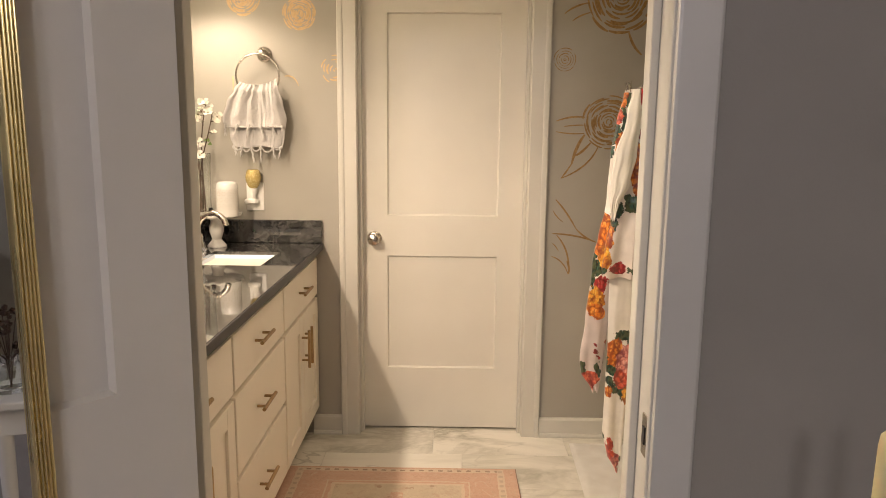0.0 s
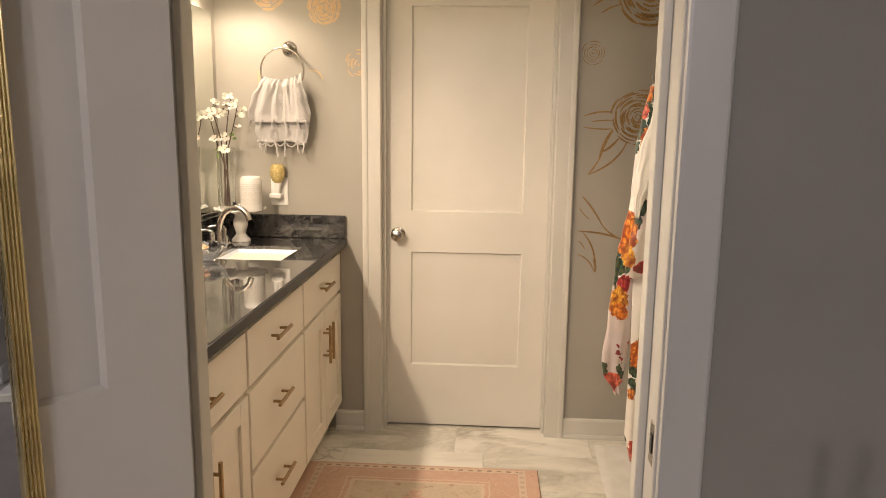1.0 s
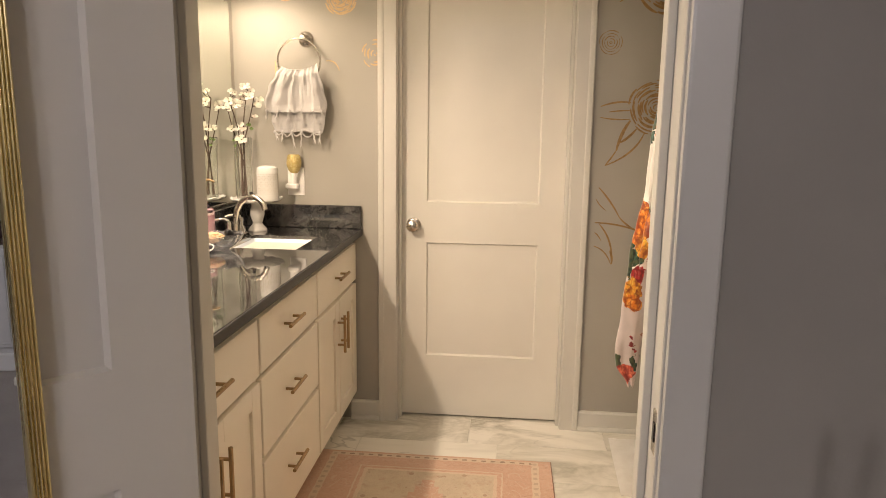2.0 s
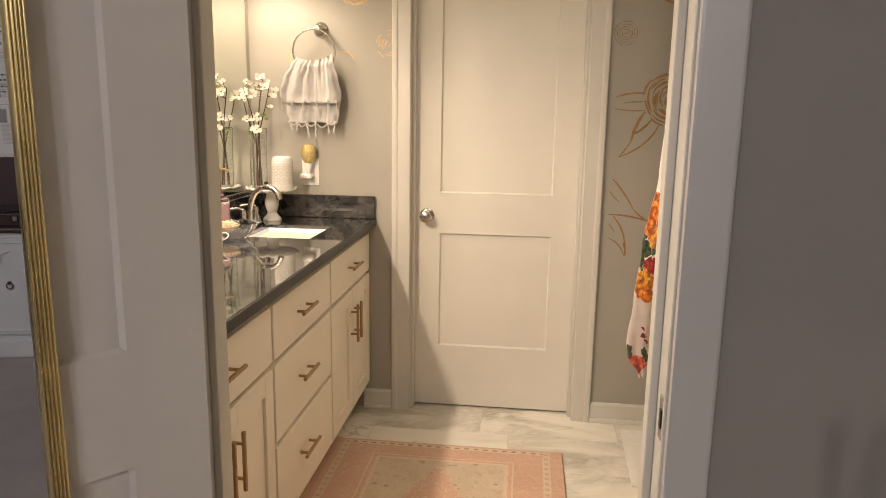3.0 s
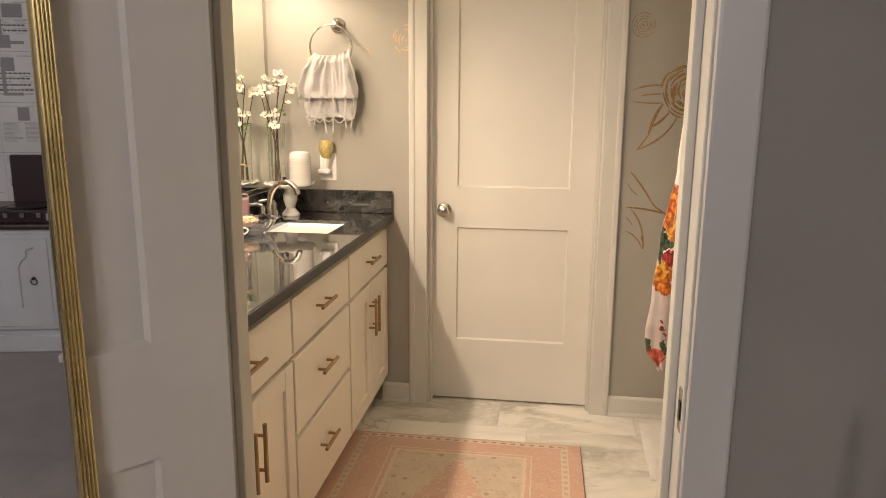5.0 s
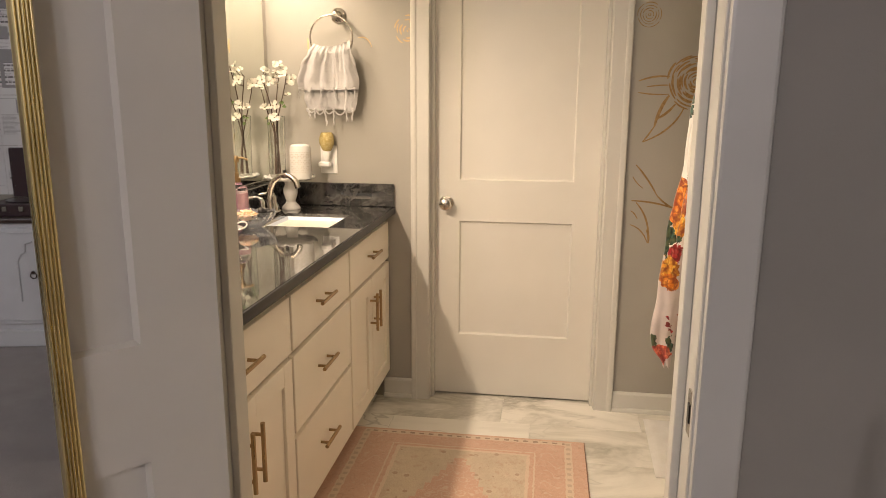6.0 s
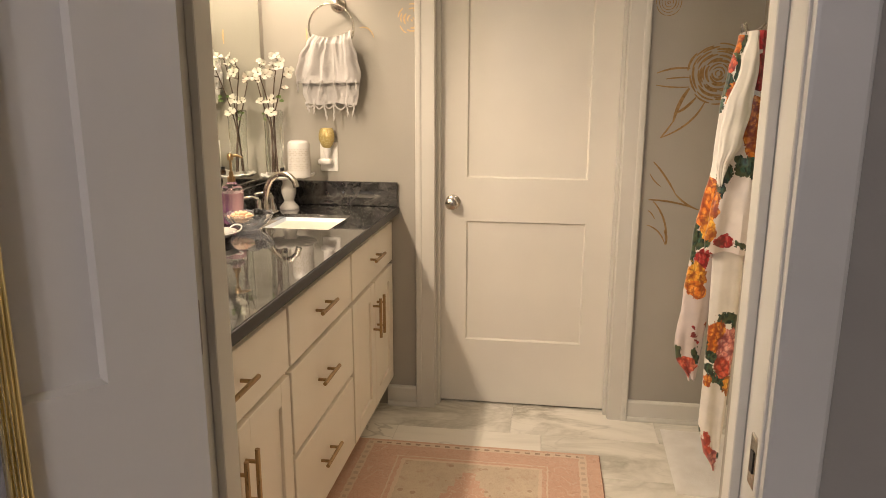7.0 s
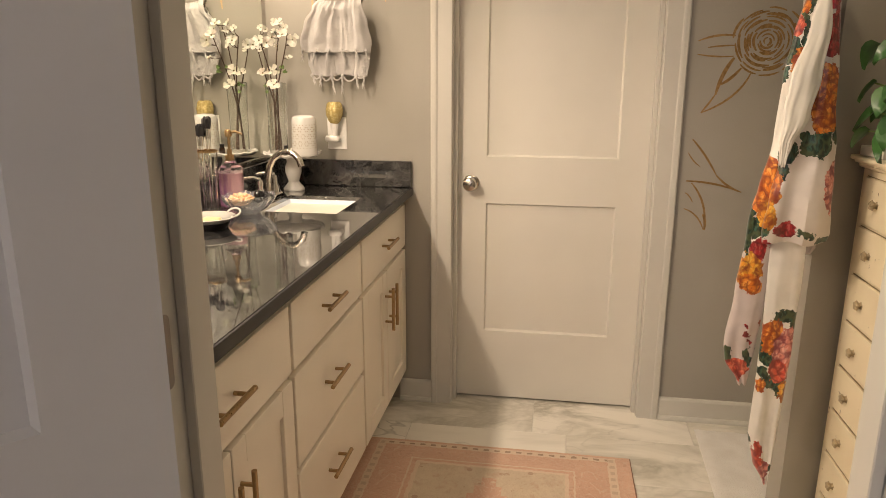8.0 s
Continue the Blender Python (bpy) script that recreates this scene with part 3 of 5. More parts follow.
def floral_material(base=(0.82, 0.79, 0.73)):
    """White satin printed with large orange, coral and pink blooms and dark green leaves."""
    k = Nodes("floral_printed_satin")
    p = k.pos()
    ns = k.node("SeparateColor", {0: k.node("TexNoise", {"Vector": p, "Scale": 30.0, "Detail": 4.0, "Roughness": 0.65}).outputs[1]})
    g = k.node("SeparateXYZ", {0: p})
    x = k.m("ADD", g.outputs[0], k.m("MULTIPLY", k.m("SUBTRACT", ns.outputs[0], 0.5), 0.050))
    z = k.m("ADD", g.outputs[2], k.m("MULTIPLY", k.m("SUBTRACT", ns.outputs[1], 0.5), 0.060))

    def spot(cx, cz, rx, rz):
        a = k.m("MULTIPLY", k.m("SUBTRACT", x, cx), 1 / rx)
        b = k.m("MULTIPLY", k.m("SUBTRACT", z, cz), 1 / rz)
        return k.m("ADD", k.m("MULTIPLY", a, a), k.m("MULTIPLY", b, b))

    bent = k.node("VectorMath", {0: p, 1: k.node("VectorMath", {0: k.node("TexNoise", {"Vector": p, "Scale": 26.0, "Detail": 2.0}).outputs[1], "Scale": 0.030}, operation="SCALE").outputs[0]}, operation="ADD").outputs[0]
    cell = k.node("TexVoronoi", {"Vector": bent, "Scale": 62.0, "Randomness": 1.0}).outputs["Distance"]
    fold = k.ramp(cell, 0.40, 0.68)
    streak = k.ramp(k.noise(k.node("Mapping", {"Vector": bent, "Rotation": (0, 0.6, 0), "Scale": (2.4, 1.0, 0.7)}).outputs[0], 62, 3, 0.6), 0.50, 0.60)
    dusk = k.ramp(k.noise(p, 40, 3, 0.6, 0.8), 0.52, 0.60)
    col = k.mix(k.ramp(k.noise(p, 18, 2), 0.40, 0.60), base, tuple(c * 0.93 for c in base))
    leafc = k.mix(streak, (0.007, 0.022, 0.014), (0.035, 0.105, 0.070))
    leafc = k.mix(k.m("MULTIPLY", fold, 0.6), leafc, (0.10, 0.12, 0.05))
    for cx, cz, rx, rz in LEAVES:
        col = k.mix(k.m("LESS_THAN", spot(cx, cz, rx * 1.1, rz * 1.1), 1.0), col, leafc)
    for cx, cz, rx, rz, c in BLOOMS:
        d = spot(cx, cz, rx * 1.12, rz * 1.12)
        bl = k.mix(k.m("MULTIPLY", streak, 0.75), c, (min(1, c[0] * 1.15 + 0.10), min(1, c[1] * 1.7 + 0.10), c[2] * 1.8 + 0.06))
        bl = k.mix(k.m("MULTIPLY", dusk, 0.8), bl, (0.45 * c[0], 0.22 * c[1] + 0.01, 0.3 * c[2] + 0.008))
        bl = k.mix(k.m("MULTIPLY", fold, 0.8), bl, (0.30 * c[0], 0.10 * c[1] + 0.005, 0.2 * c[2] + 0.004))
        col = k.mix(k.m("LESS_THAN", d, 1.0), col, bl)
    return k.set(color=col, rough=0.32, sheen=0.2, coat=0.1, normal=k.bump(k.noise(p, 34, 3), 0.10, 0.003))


FLORAL = floral_material()
# greyer base: sheer cloth on the side panel, painted shade on the back panel
FLORAL_SHEER_SHADE = floral_material((0.62, 0.54, 0.51))
FLORAL_SLEEVE = floral_material((0.74, 0.68, 0.63))
SATIN = Nodes("ivory_satin").set(color=(0.82, 0.79, 0.72), rough=0.28, sheen=0.2)

# towel on its ring
RC = Vector((-0.803, 3.468, 1.655))
ring = thing("towel_ring", "satin nickel towel ring on a round wall plate", "towel ring", pose(0, 0, 0))
_bm = lathe(bmesh.new(), [(0.0, 0.0), (0.033, 0.0), (0.033, 0.006), (0.026, 0.012), (0.020, 0.014), (0.016, 0.045), (0.018, 0.055), (0.012, 0.064), (0.0, 0.066)], 28)
bmesh.ops.transform(_bm, matrix=Matrix.Translation((-0.787, YB0, 1.752)) @ Matrix.Rotation(radians(90), 4, "X"), verts=_bm.verts)
part("wall_plate", _bm, NICKEL, ring, "", True)
part("ring", tube(bmesh.new(), [RC + Vector((0.094 * math.sin(a), -0.004 * math.cos(a), 0.094 * math.cos(a))) for a in (2 * math.pi * i / 48 for i in range(49))], 0.0042, 10), NICKEL, ring, "", True)

towel = thing("hand_towel", "white gauze hand towel with knotted fringe on a ring", "towel", pose(0, 0, 0))
part("back_layer", cloth(bmesh.new(), [(1.605, -0.885, -0.725, 3.492), (1.52, -0.925, -0.700, 3.494), (1.44, -0.938, -0.690, 3.474), (1.40, -0.930, -0.692, 3.462), (1.352, -0.916, -0.700, 3.458)], 9, 0.012, 0.006, 96, phase=0.7, crumple=0.010), LINEN, towel, "", True)
part("front_layer", cloth(bmesh.new(), [(1.640, -0.884, -0.722, 3.470), (1.600, -0.900, -0.712, 3.448), (1.54, -0.934, -0.693, 3.450), (1.47, -0.954, -0.680, 3.452), (1.440, -0.950, -0.684, 3.450)], 7.0, 0.016, 0.0105, 128, 60, 0.45, crumple=0.014, gather=(1.1, 0.45), sag=0.022), LINEN, towel, "", True)
_rng = random.Random(5)


def fringe(z, y, x0, x1, count, length, dip):
    """A knotted fringe: sagging loops of cord between knots, with a twisted tassel under each knot."""
    step = (x1 - x0) / (count - 1)
    at = [x0 + step * i + (_rng.uniform(-0.007, 0.007) if 0 < i < count - 1 else 0) for i in range(count)]
    for a, c in zip(at, at[1:]):
        d = dip * _rng.uniform(0.6, 1.3)
        part("cord", tube(bmesh.new(), [(a + (c - a) * q / 8, y - 0.004, z - d * math.sin(math.pi * q / 8) + _rng.uniform(-0.0012, 0.0012)) for q in range(9)], 0.0030, 7), LINEN, towel, "", True)
    for x in at:
        l2 = length * _rng.uniform(0.55, 1.4)
        sx = _rng.uniform(-0.016, 0.016)
        bm = tube(bmesh.new(), [(x + sx * q / 7 + 0.0018 * math.sin(q * 2.1), y - 0.008 + 0.0015 * math.cos(q * 2.1), z + 0.004 - l2 * q / 7) for q in range(8)], [0.0036, 0.0044, 0.0034, 0.0036, 0.0032, 0.0034, 0.0042, 0.0022], 7)
        bmesh.ops.create_icosphere(bm, subdivisions=2, radius=0.0062, matrix=Matrix.Translation((x, y - 0.007, z)) @ Matrix.Diagonal((1.0, 0.8, 1.15, 1)))
        for k in (-1, 1):
            tube(bm, [(x + sx, y - 0.008, z + 0.012 - l2), (x + sx + k * 0.003, y - 0.008, z + 0.003 - l2), (x + sx + k * 0.004, y - 0.007, z - 0.006 - l2)], [0.0018, 0.0014, 0.0007], 5)
        part("tassel", bm, LINEN, towel, "", True)


fringe(1.443, 3.438, -0.940, -0.694, 6, 0.046, 0.006)
fringe(1.352, 3.446, -0.910, -0.704, 6, 0.046, 0.017)

# hook plate on the end of the partition and the robe that hangs from it
hook = thing("robe_hook", "satin nickel double robe hook on the wall end", "hook", pose(0, 0, 0))
part("plate", boxes((0.706, 0.7205, 2.835, 2.875, 1.56, 1.70), bevel=0.003), NICKEL, hook)
for _y in (2.815, 2.860):
    part("prong", tube(bmesh.new(), [(0.708, 2.855, 1.60), (0.69, _y, 1.585), (0.655, _y - 0.02, 1.565), (0.640, _y - 0.03, 1.570), (0.634, _y - 0.03, 1.60)], [0.006, 0.005, 0.005, 0.005, 0.006]), NICKEL, hook, "", True)

robe = thing("floral_robe", "white satin robe with orange and green floral print", "robe", pose(0, 0, 0))
RY = 2.72
# back panel of the same satin, its darker base standing in for shade
part("back_panel", cloth(bmesh.new(), [(1.575, 0.636, 0.700, RY + 0.10), (1.42, 0.640, 0.708, RY + 0.10), (1.18, 0.630, 0.712, RY + 0.10), (0.985, 0.625, 0.712, RY + 0.09), (0.925, 0.655, 0.706, RY + 0.07), (0.915, 0.662, 0.690, RY + 0.07)], 2.4, 0.17, 0.006, phase=1.1), FLORAL_SHEER_SHADE, robe, "", True)
part("shoulder", cloth(bmesh.new(), [(1.560, 0.600, 0.632, RY - 0.01), (1.46, 0.577, 0.640, RY - 0.02), (1.36, 0.560, 0.640, RY - 0.03), (1.22, 0.553, 0.630, RY - 0.04), (1.08, 0.532, 0.615, RY - 0.04), (0.95, 0.522, 0.600, RY - 0.03)], 2.2, 0.035, 0.006, phase=1.7), FLORAL, robe, "", True)
part("side_panel", cloth(bmesh.new(), [(1.16, 0.548, 0.60, RY - 0.03), (0.98, 0.515, 0.590, RY - 0.03), (0.80, 0.502, 0.580, RY - 0.03), (0.66, 0.488, 0.570, RY - 0.03), (0.620, 0.492, 0.566, RY - 0.03), (0.545, 0.535, 0.558, RY - 0.03)], 1.5, 0.030, 0.006, phase=2.0), FLORAL_SHEER_SHADE, robe, "sheer floral side panel of the robe", True)
part("front_panel", cloth(bmesh.new(), [(1.05, 0.568, 0.655, RY - 0.05), (0.90, 0.574, 0.658, RY - 0.05), (0.70, 0.578, 0.655, RY - 0.05), (0.55, 0.576, 0.652, RY - 0.05), (0.40, 0.578, 0.648, RY - 0.04), (0.32, 0.596, 0.642, RY - 0.04), (0.258, 0.626, 0.637, RY - 0.04)], 1.7, 0.028, 0.006, phase=0.4), FLORAL, robe, "", True)
part("sleeve", cloth(bmesh.new(), [(1.52, 0.638, 0.672, RY - 0.01), (1.36, 0.618, 0.684, RY - 0.03), (1.18, 0.570, 0.692, RY - 0.06), (1.06, 0.548, 0.698, RY - 0.07), (0.985, 0.540, 0.702, RY - 0.07), (0.955, 0.545, 0.700, RY - 0.06)], 2.6, 0.045, 0.008, phase=2.9), FLORAL_SLEEVE, robe, "wide satin kimono sleeve", True)
part("collar", cloth(bmesh.new(), [(1.570, 0.624, 0.650, RY - 0.02), (1.48, 0.604, 0.650, RY - 0.05), (1.36, 0.566, 0.638, RY - 0.07), (1.27, 0.554, 0.614, RY - 0.085), (1.205, 0.553, 0.582, RY - 0.09), (1.165, 0.560, 0.574, RY - 0.085), (1.150, 0.562, 0.572, RY - 0.08)], 2.2, 0.022, 0.005, phase=0.3), SATIN, robe, "plain ivory satin collar band", True)

# rug
RX0, RX1, RY0, RY1 = -0.656, 0.330, 1.66, 3.178


def rug_material():
    k = Nodes("faded_pink_woven_rug")
    g = k.node("SeparateXYZ", {0: k.pos()})
    hw, hl = (RX1 - RX0) / 2, (RY1 - RY0) / 2
    ax, ay = k.m("ABSOLUTE", g.outputs[0]), k.m("ABSOLUTE", g.outputs[1])
    p = k.pos()
    ragged = k.m("MULTIPLY", k.m("SUBTRACT", k.noise(p, 45, 2), 0.5), 0.012)
    dx, dy = k.m("ADD", k.m("SUBTRACT", hw, ax), ragged), k.m("ADD", k.m("SUBTRACT", hl, ay), ragged)
    pink, cream, brown = (0.63, 0.395, 0.285), (0.74, 0.62, 0.475), (0.24, 0.15, 0.10)
    wear = k.noise(p, 7, 6, 0.7)
    thread = k.noise(k.pos((3.0, 0.35, 1.0)), 190, 2)

    def band(v, lo, hi):
        return k.m("MULTIPLY", k.m("GREATER_THAN", v, lo), k.m("LESS_THAN", v, hi))

    def both(a, b):
        return k.m("MULTIPLY", a, b)

    def either(a, b):
        return k.m("MAXIMUM", a, b)

    col = k.mix(k.ramp(wear, 0.38, 0.68), pink, (0.70, 0.46, 0.34))
    # light scattered motifs in the wide border
    mot = both(k.m("LESS_THAN", k.m("ABSOLUTE", k.m("SUBTRACT", k.noise(k.pos((1.0, 1.4, 0.0)), 24, 2, 0.5, 1.2), 0.5)), 0.022), k.m("GREATER_THAN", wear, 0.40))
    col = k.mix(k.m("MULTIPLY", mot, 0.22), col, cream)
    figure = k.m("LESS_THAN", k.m("ABSOLUTE", k.m("SUBTRACT", k.noise(k.pos((1.6, 1.0, 0.0)), 15, 1, 0.4, 0.6), 0.5)), 0.014)
    col = k.mix(k.m("MULTIPLY", figure, 0.22), col, (0.70, 0.56, 0.42))
    dusk = k.m("LESS_THAN", k.m("ABSOLUTE", k.m("SUBTRACT", k.noise(k.pos((1.0, 1.7, 0.0)), 19, 1, 0.4, 0.6), 0.46)), 0.012)
    col = k.mix(k.m("MULTIPLY", dusk, 0.25), col, (0.34, 0.18, 0.12))
    twig = k.m("LESS_THAN", k.m("ABSOLUTE", k.m("SUBTRACT", k.m("FRACT", k.m("ADD", k.m("MULTIPLY", g.outputs[1], 14.0), k.m("ADD", k.m("MULTIPLY", k.m("SINE", k.m("MULTIPLY", ax, 70.0)), 0.35), k.m("MULTIPLY", k.noise(k.pos((1.0, 1.0, 0.0)), 16, 3), 1.6)))), 0.5)), 0.06)
    zone = both(band(dx, 0.105, 0.180), k.m("GREATER_THAN", k.noise(k.pos((0.5, 1.0, 0.0)), 13, 2), 0.50))
    col = k.mix(k.m("MULTIPLY", both(twig, zone), 0.42), col, cream)
    # centre field with a stepped medallion
    inx, iny = k.m("GREATER_THAN", dx, 0.235), k.m("GREATER_THAN", dy, 0.150)
    field = both(inx, iny)
    step = k.node("Math", {0: ay, 1: 0.05}, operation="SNAP").outputs[0]
    med = k.m("LESS_THAN", k.m("ADD", ax, k.m("MULTIPLY", step, 0.42)), 0.235)
    dots = k.node("TexVoronoi", {"Vector": k.pos((1.0, 1.0, 0.0)), "Scale": 19.0, "Randomness": 0.75}).outputs["Distance"]
    dm_ = both(k.m("LESS_THAN", dots, 0.20), k.m("GREATER_THAN", wear, 0.46))
    fcol = k.mix(k.ramp(wear, 0.35, 0.7), (0.58, 0.485, 0.35), (0.70, 0.59, 0.44))
    fcol = k.mix(k.m("MULTIPLY", dm_, 0.6), fcol, (0.36, 0.21, 0.14))
    mcol = k.mix(k.m("MULTIPLY", k.m("LESS_THAN", k.m("ABSOLUTE", k.m("SUBTRACT", dots, 0.34)), 0.03), 0.6), pink, cream)
    tang = k.m("LESS_THAN", k.m("ABSOLUTE", k.m("SUBTRACT", k.noise(k.pos((1.0, 1.0, 0.0)), 34, 2, 0.5, 0.8), 0.5)), 0.020)
    fcol = k.mix(k.m("MULTIPLY", tang, 0.22), fcol, (0.42, 0.26, 0.18))
    mcol = k.mix(k.m("MULTIPLY", tang, 0.5), mcol, cream)
    blot = k.ramp(k.noise(k.pos((1.0, 0.8, 0.0)), 17, 3, 0.6), 0.56, 0.64)
    fcol = k.mix(k.m("MULTIPLY", blot, 0.40), fcol, (0.50, 0.30, 0.21))
    mcol = k.mix(k.m("MULTIPLY", blot, 0.35), mcol, (0.62, 0.44, 0.32))
    fcol = k.mix(both(med, k.m("GREATER_THAN", dy, 0.21)), fcol, mcol)
    col = k.mix(field, col, fcol)
    # cream lines round the field
    ln = either(both(band(dx, 0.222, 0.236), k.m("GREATER_THAN", dy, 0.137)), both(band(dy, 0.137, 0.150), k.m("GREATER_THAN", dx, 0.222)))
    ln2 = either(both(band(dx, 0.200, 0.206), k.m("GREATER_THAN", dy, 0.117)), both(band(dy, 0.117, 0.123), k.m("GREATER_THAN", dx, 0.200)))
    col = k.mix(k.m("MULTIPLY", either(ln, ln2), 0.8), col, cream)
    # dashed guard stripes: near the ends, and a little in from the sides
    sx, sy = band(dx, 0.055, 0.085), band(dy, 0.012, 0.040)
    stripe = either(both(sx, k.m("GREATER_THAN", dy, 0.012)), both(sy, k.m("GREATER_THAN", dx, 0.055)))
    col = k.mix(k.m("MULTIPLY", stripe, 0.8), col, cream)
    fx, fy = k.m("FRACT", k.m("MULTIPLY", g.outputs[0], 25.0)), k.m("FRACT", k.m("MULTIPLY", g.outputs[1], 25.0))
    dash = either(both(band(dx, 0.062, 0.078), k.m("LESS_THAN", fy, 0.45)), both(both(band(dy, 0.020, 0.032), k.m("LESS_THAN", fx, 0.5)), k.m("GREATER_THAN", dx, 0.08)))
    col = k.mix(k.m("MULTIPLY", dash, k.ramp(dx, 0.079, 0.081, 0.30, 0.75)), col, brown)
    edge = k.m("LESS_THAN", k.m("SUBTRACT", hw, ax), 0.004)
    col = k.mix(k.m("MULTIPLY", edge, 0.8), col, (0.12, 0.055, 0.03))
    col = k.mix(k.ramp(thread, 0.35, 0.75, 0.0, 0.30), col, (0.42, 0.27, 0.18))
    return k.set(color=col, rough=0.95, sheen=0.15, normal=k.bump(thread, 0.5, 0.002))


_bm = bmesh.new()
bmesh.ops.create_grid(_bm, x_segments=30, y_segments=44, size=0.5)
for _v in _bm.verts:
    _v.co.x *= RX1 - RX0
    _v.co.y *= RY1 - RY0
    _v.co.x += 0.004 * noise.noise(Vector((0, _v.co.y * 5, 0.3)))
    _v.co.z = 0.0055 + 0.0012 * noise.noise(_v.co * 6)
_r = bmesh.ops.extrude_face_region(_bm, geom=list(_bm.faces))
for _e in _r["geom"]:
    if isinstance(_e, bmesh.types.BMVert):
        _e.co.z = 0.0002
rug = link("rug", _bm, rug_material(), True)
rug.location = ((RX0 + RX1) / 2, (RY0 + RY1) / 2, 0.0)
tagged(rug, "faded pink and cream woven rug on the marble floor", "rug")

# plush mat
PLUSH = Nodes("white_plush")
_p = PLUSH.pos()
PLUSH.set(color=PLUSH.mix(PLUSH.ramp(PLUSH.noise(_p, 14, 4), 0.3, 0.7), (0.74, 0.71, 0.65), (0.84, 0.82, 0.77)), rough=0.95, normal=PLUSH.bump(PLUSH.noise(_p, 240, 3), 0.8, 0.006), sheen=0.3)
_bm = bmesh.new()
bmesh.ops.create_grid(_bm, x_segments=40, y_segments=40, size=0.5)
for _v in _bm.verts:
    _d = min(0.5 - abs(_v.co.x), 0.5 - abs(_v.co.y))
    _v.co.x *= 0.56
    _v.co.y *= 0.50
    _v.co.z = 0.004 + 0.010 * min(1, _d / 0.05) ** 0.5 + 0.003 * noise.noise(_v.co * 40)
_r = bmesh.ops.extrude_face_region(_bm, geom=list(_bm.faces))
for _e in _r["geom"]:
    if isinstance(_e, bmesh.types.BMVert):
        _e.co.z = 0.0002
mat = link("bath_mat", _bm, PLUSH.mat, True)
mat.matrix_world = pose(0.872, 3.186, 0, 0, 0, -1.8)
tagged(mat, "white plush bath mat on the marble floor", "bath mat")


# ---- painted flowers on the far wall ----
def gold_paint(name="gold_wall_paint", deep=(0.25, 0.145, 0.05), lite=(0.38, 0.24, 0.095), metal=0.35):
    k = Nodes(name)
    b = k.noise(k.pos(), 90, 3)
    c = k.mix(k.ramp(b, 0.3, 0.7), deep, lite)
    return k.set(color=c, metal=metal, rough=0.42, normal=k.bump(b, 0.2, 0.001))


GOLDPAINT = gold_paint()
# paler copy of the gold paint, with its sheen near the lamps coloured in
LITGOLD = gold_paint("lit_gold_wall_paint", (0.52, 0.355, 0.18), (0.62, 0.44, 0.25), 0.15)
_north = bpy.data.objects["wall_north"]
_depth = [0]


def stroke(bm, pts, w):
    """A brush stroke on the wall: a thin tapered ribbon along (x, z) points."""
    _depth[0] = (_depth[0] + 1) % 7
    y = YB0 - 0.0006 - 0.00012 * _depth[0]
    pts = [Vector((a, 0, b)) for a, b in pts]
    prev = None
    n = len(pts)
    for i, p in enumerate(pts):
        d = (pts[min(i + 1, n - 1)] - pts[max(i - 1, 0)]).normalized()
        s = Vector((-d.z, 0, d.x))
        f = i / (n - 1)
        ww = w * (0.25 + 0.75 * math.sin(math.pi * min(1, max(0, 0.06 + 0.9 * f))) ** 0.6) * 0.5
        pr = [bm.verts.new((p.x + s.x * ww * k, y, p.z + s.z * ww * k)) for k in (-1, 1)]
        if prev:
            bm.faces.new((prev[0], prev[1], pr[1], pr[0]))
        prev = pr


def arc(cx, cz, r, a0, a1, n=9, squash=0.0):
    return [(cx + r * (1 + squash * math.sin(3 * (a0 + (a1 - a0) * i / n))) * math.cos(a0 + (a1 - a0) * i / n), cz + r * (1 + squash * math.sin(2 * (a0 + (a1 - a0) * i / n))) * math.sin(a0 + (a1 - a0) * i / n)) for i in range(n + 1)]


def rose(cx, cz, R, seed, rings=7, dense=1.0, fat=1.0):
    rg = random.Random(seed)
    bm = bmesh.new()
    for q in range(rings):
        r = R * (0.10 + 0.90 * q / (rings - 1))
        k = max(2, int(2 + q * 0.8))
        a = rg.uniform(0, 6.28)
        for i in range(k):
            sp = 2 * math.pi / k
            a0 = a + i * sp + rg.uniform(0, 0.12)
            stroke(bm, arc(cx + rg.uniform(-0.02, 0.02) * R, cz + rg.uniform(-0.02, 0.02) * R, r * rg.uniform(0.95, 1.05), a0, a0 + sp * rg.uniform(0.82, 1.05) * dense, 9, 0.02), R * rg.uniform(0.060, 0.105) * fat)
    return bm


def bez(a, b, c, n=12):
    return [((1 - t) ** 2 * a[0] + 2 * t * (1 - t) * b[0] + t * t * c[0], (1 - t) ** 2 * a[1] + 2 * t * (1 - t) * b[1] + t * t * c[1]) for t in (i / n for i in range(n + 1))]


for _cx, _cz, _R, _sd in ((0.733, 1.476, 0.114, 3), (0.765, 2.005, 0.145, 4), (0.528, 1.742, 0.048, 6)):
    part("painted_rose", rose(_cx, _cz, _R, _sd, 5 if _R < 0.06 else 10, 0.92, 0.85), GOLDPAINT, _north, "gold brush stroke rose painted on the wall")
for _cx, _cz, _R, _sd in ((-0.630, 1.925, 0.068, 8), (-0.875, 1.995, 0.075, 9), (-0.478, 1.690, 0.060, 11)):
    part("painted_rose", rose(_cx, _cz, _R, _sd, 5 if _sd == 11 else 8, 0.6 if _sd == 11 else 1.0, 1.5), LITGOLD, _north, "gold brush stroke rose painted on the wall")
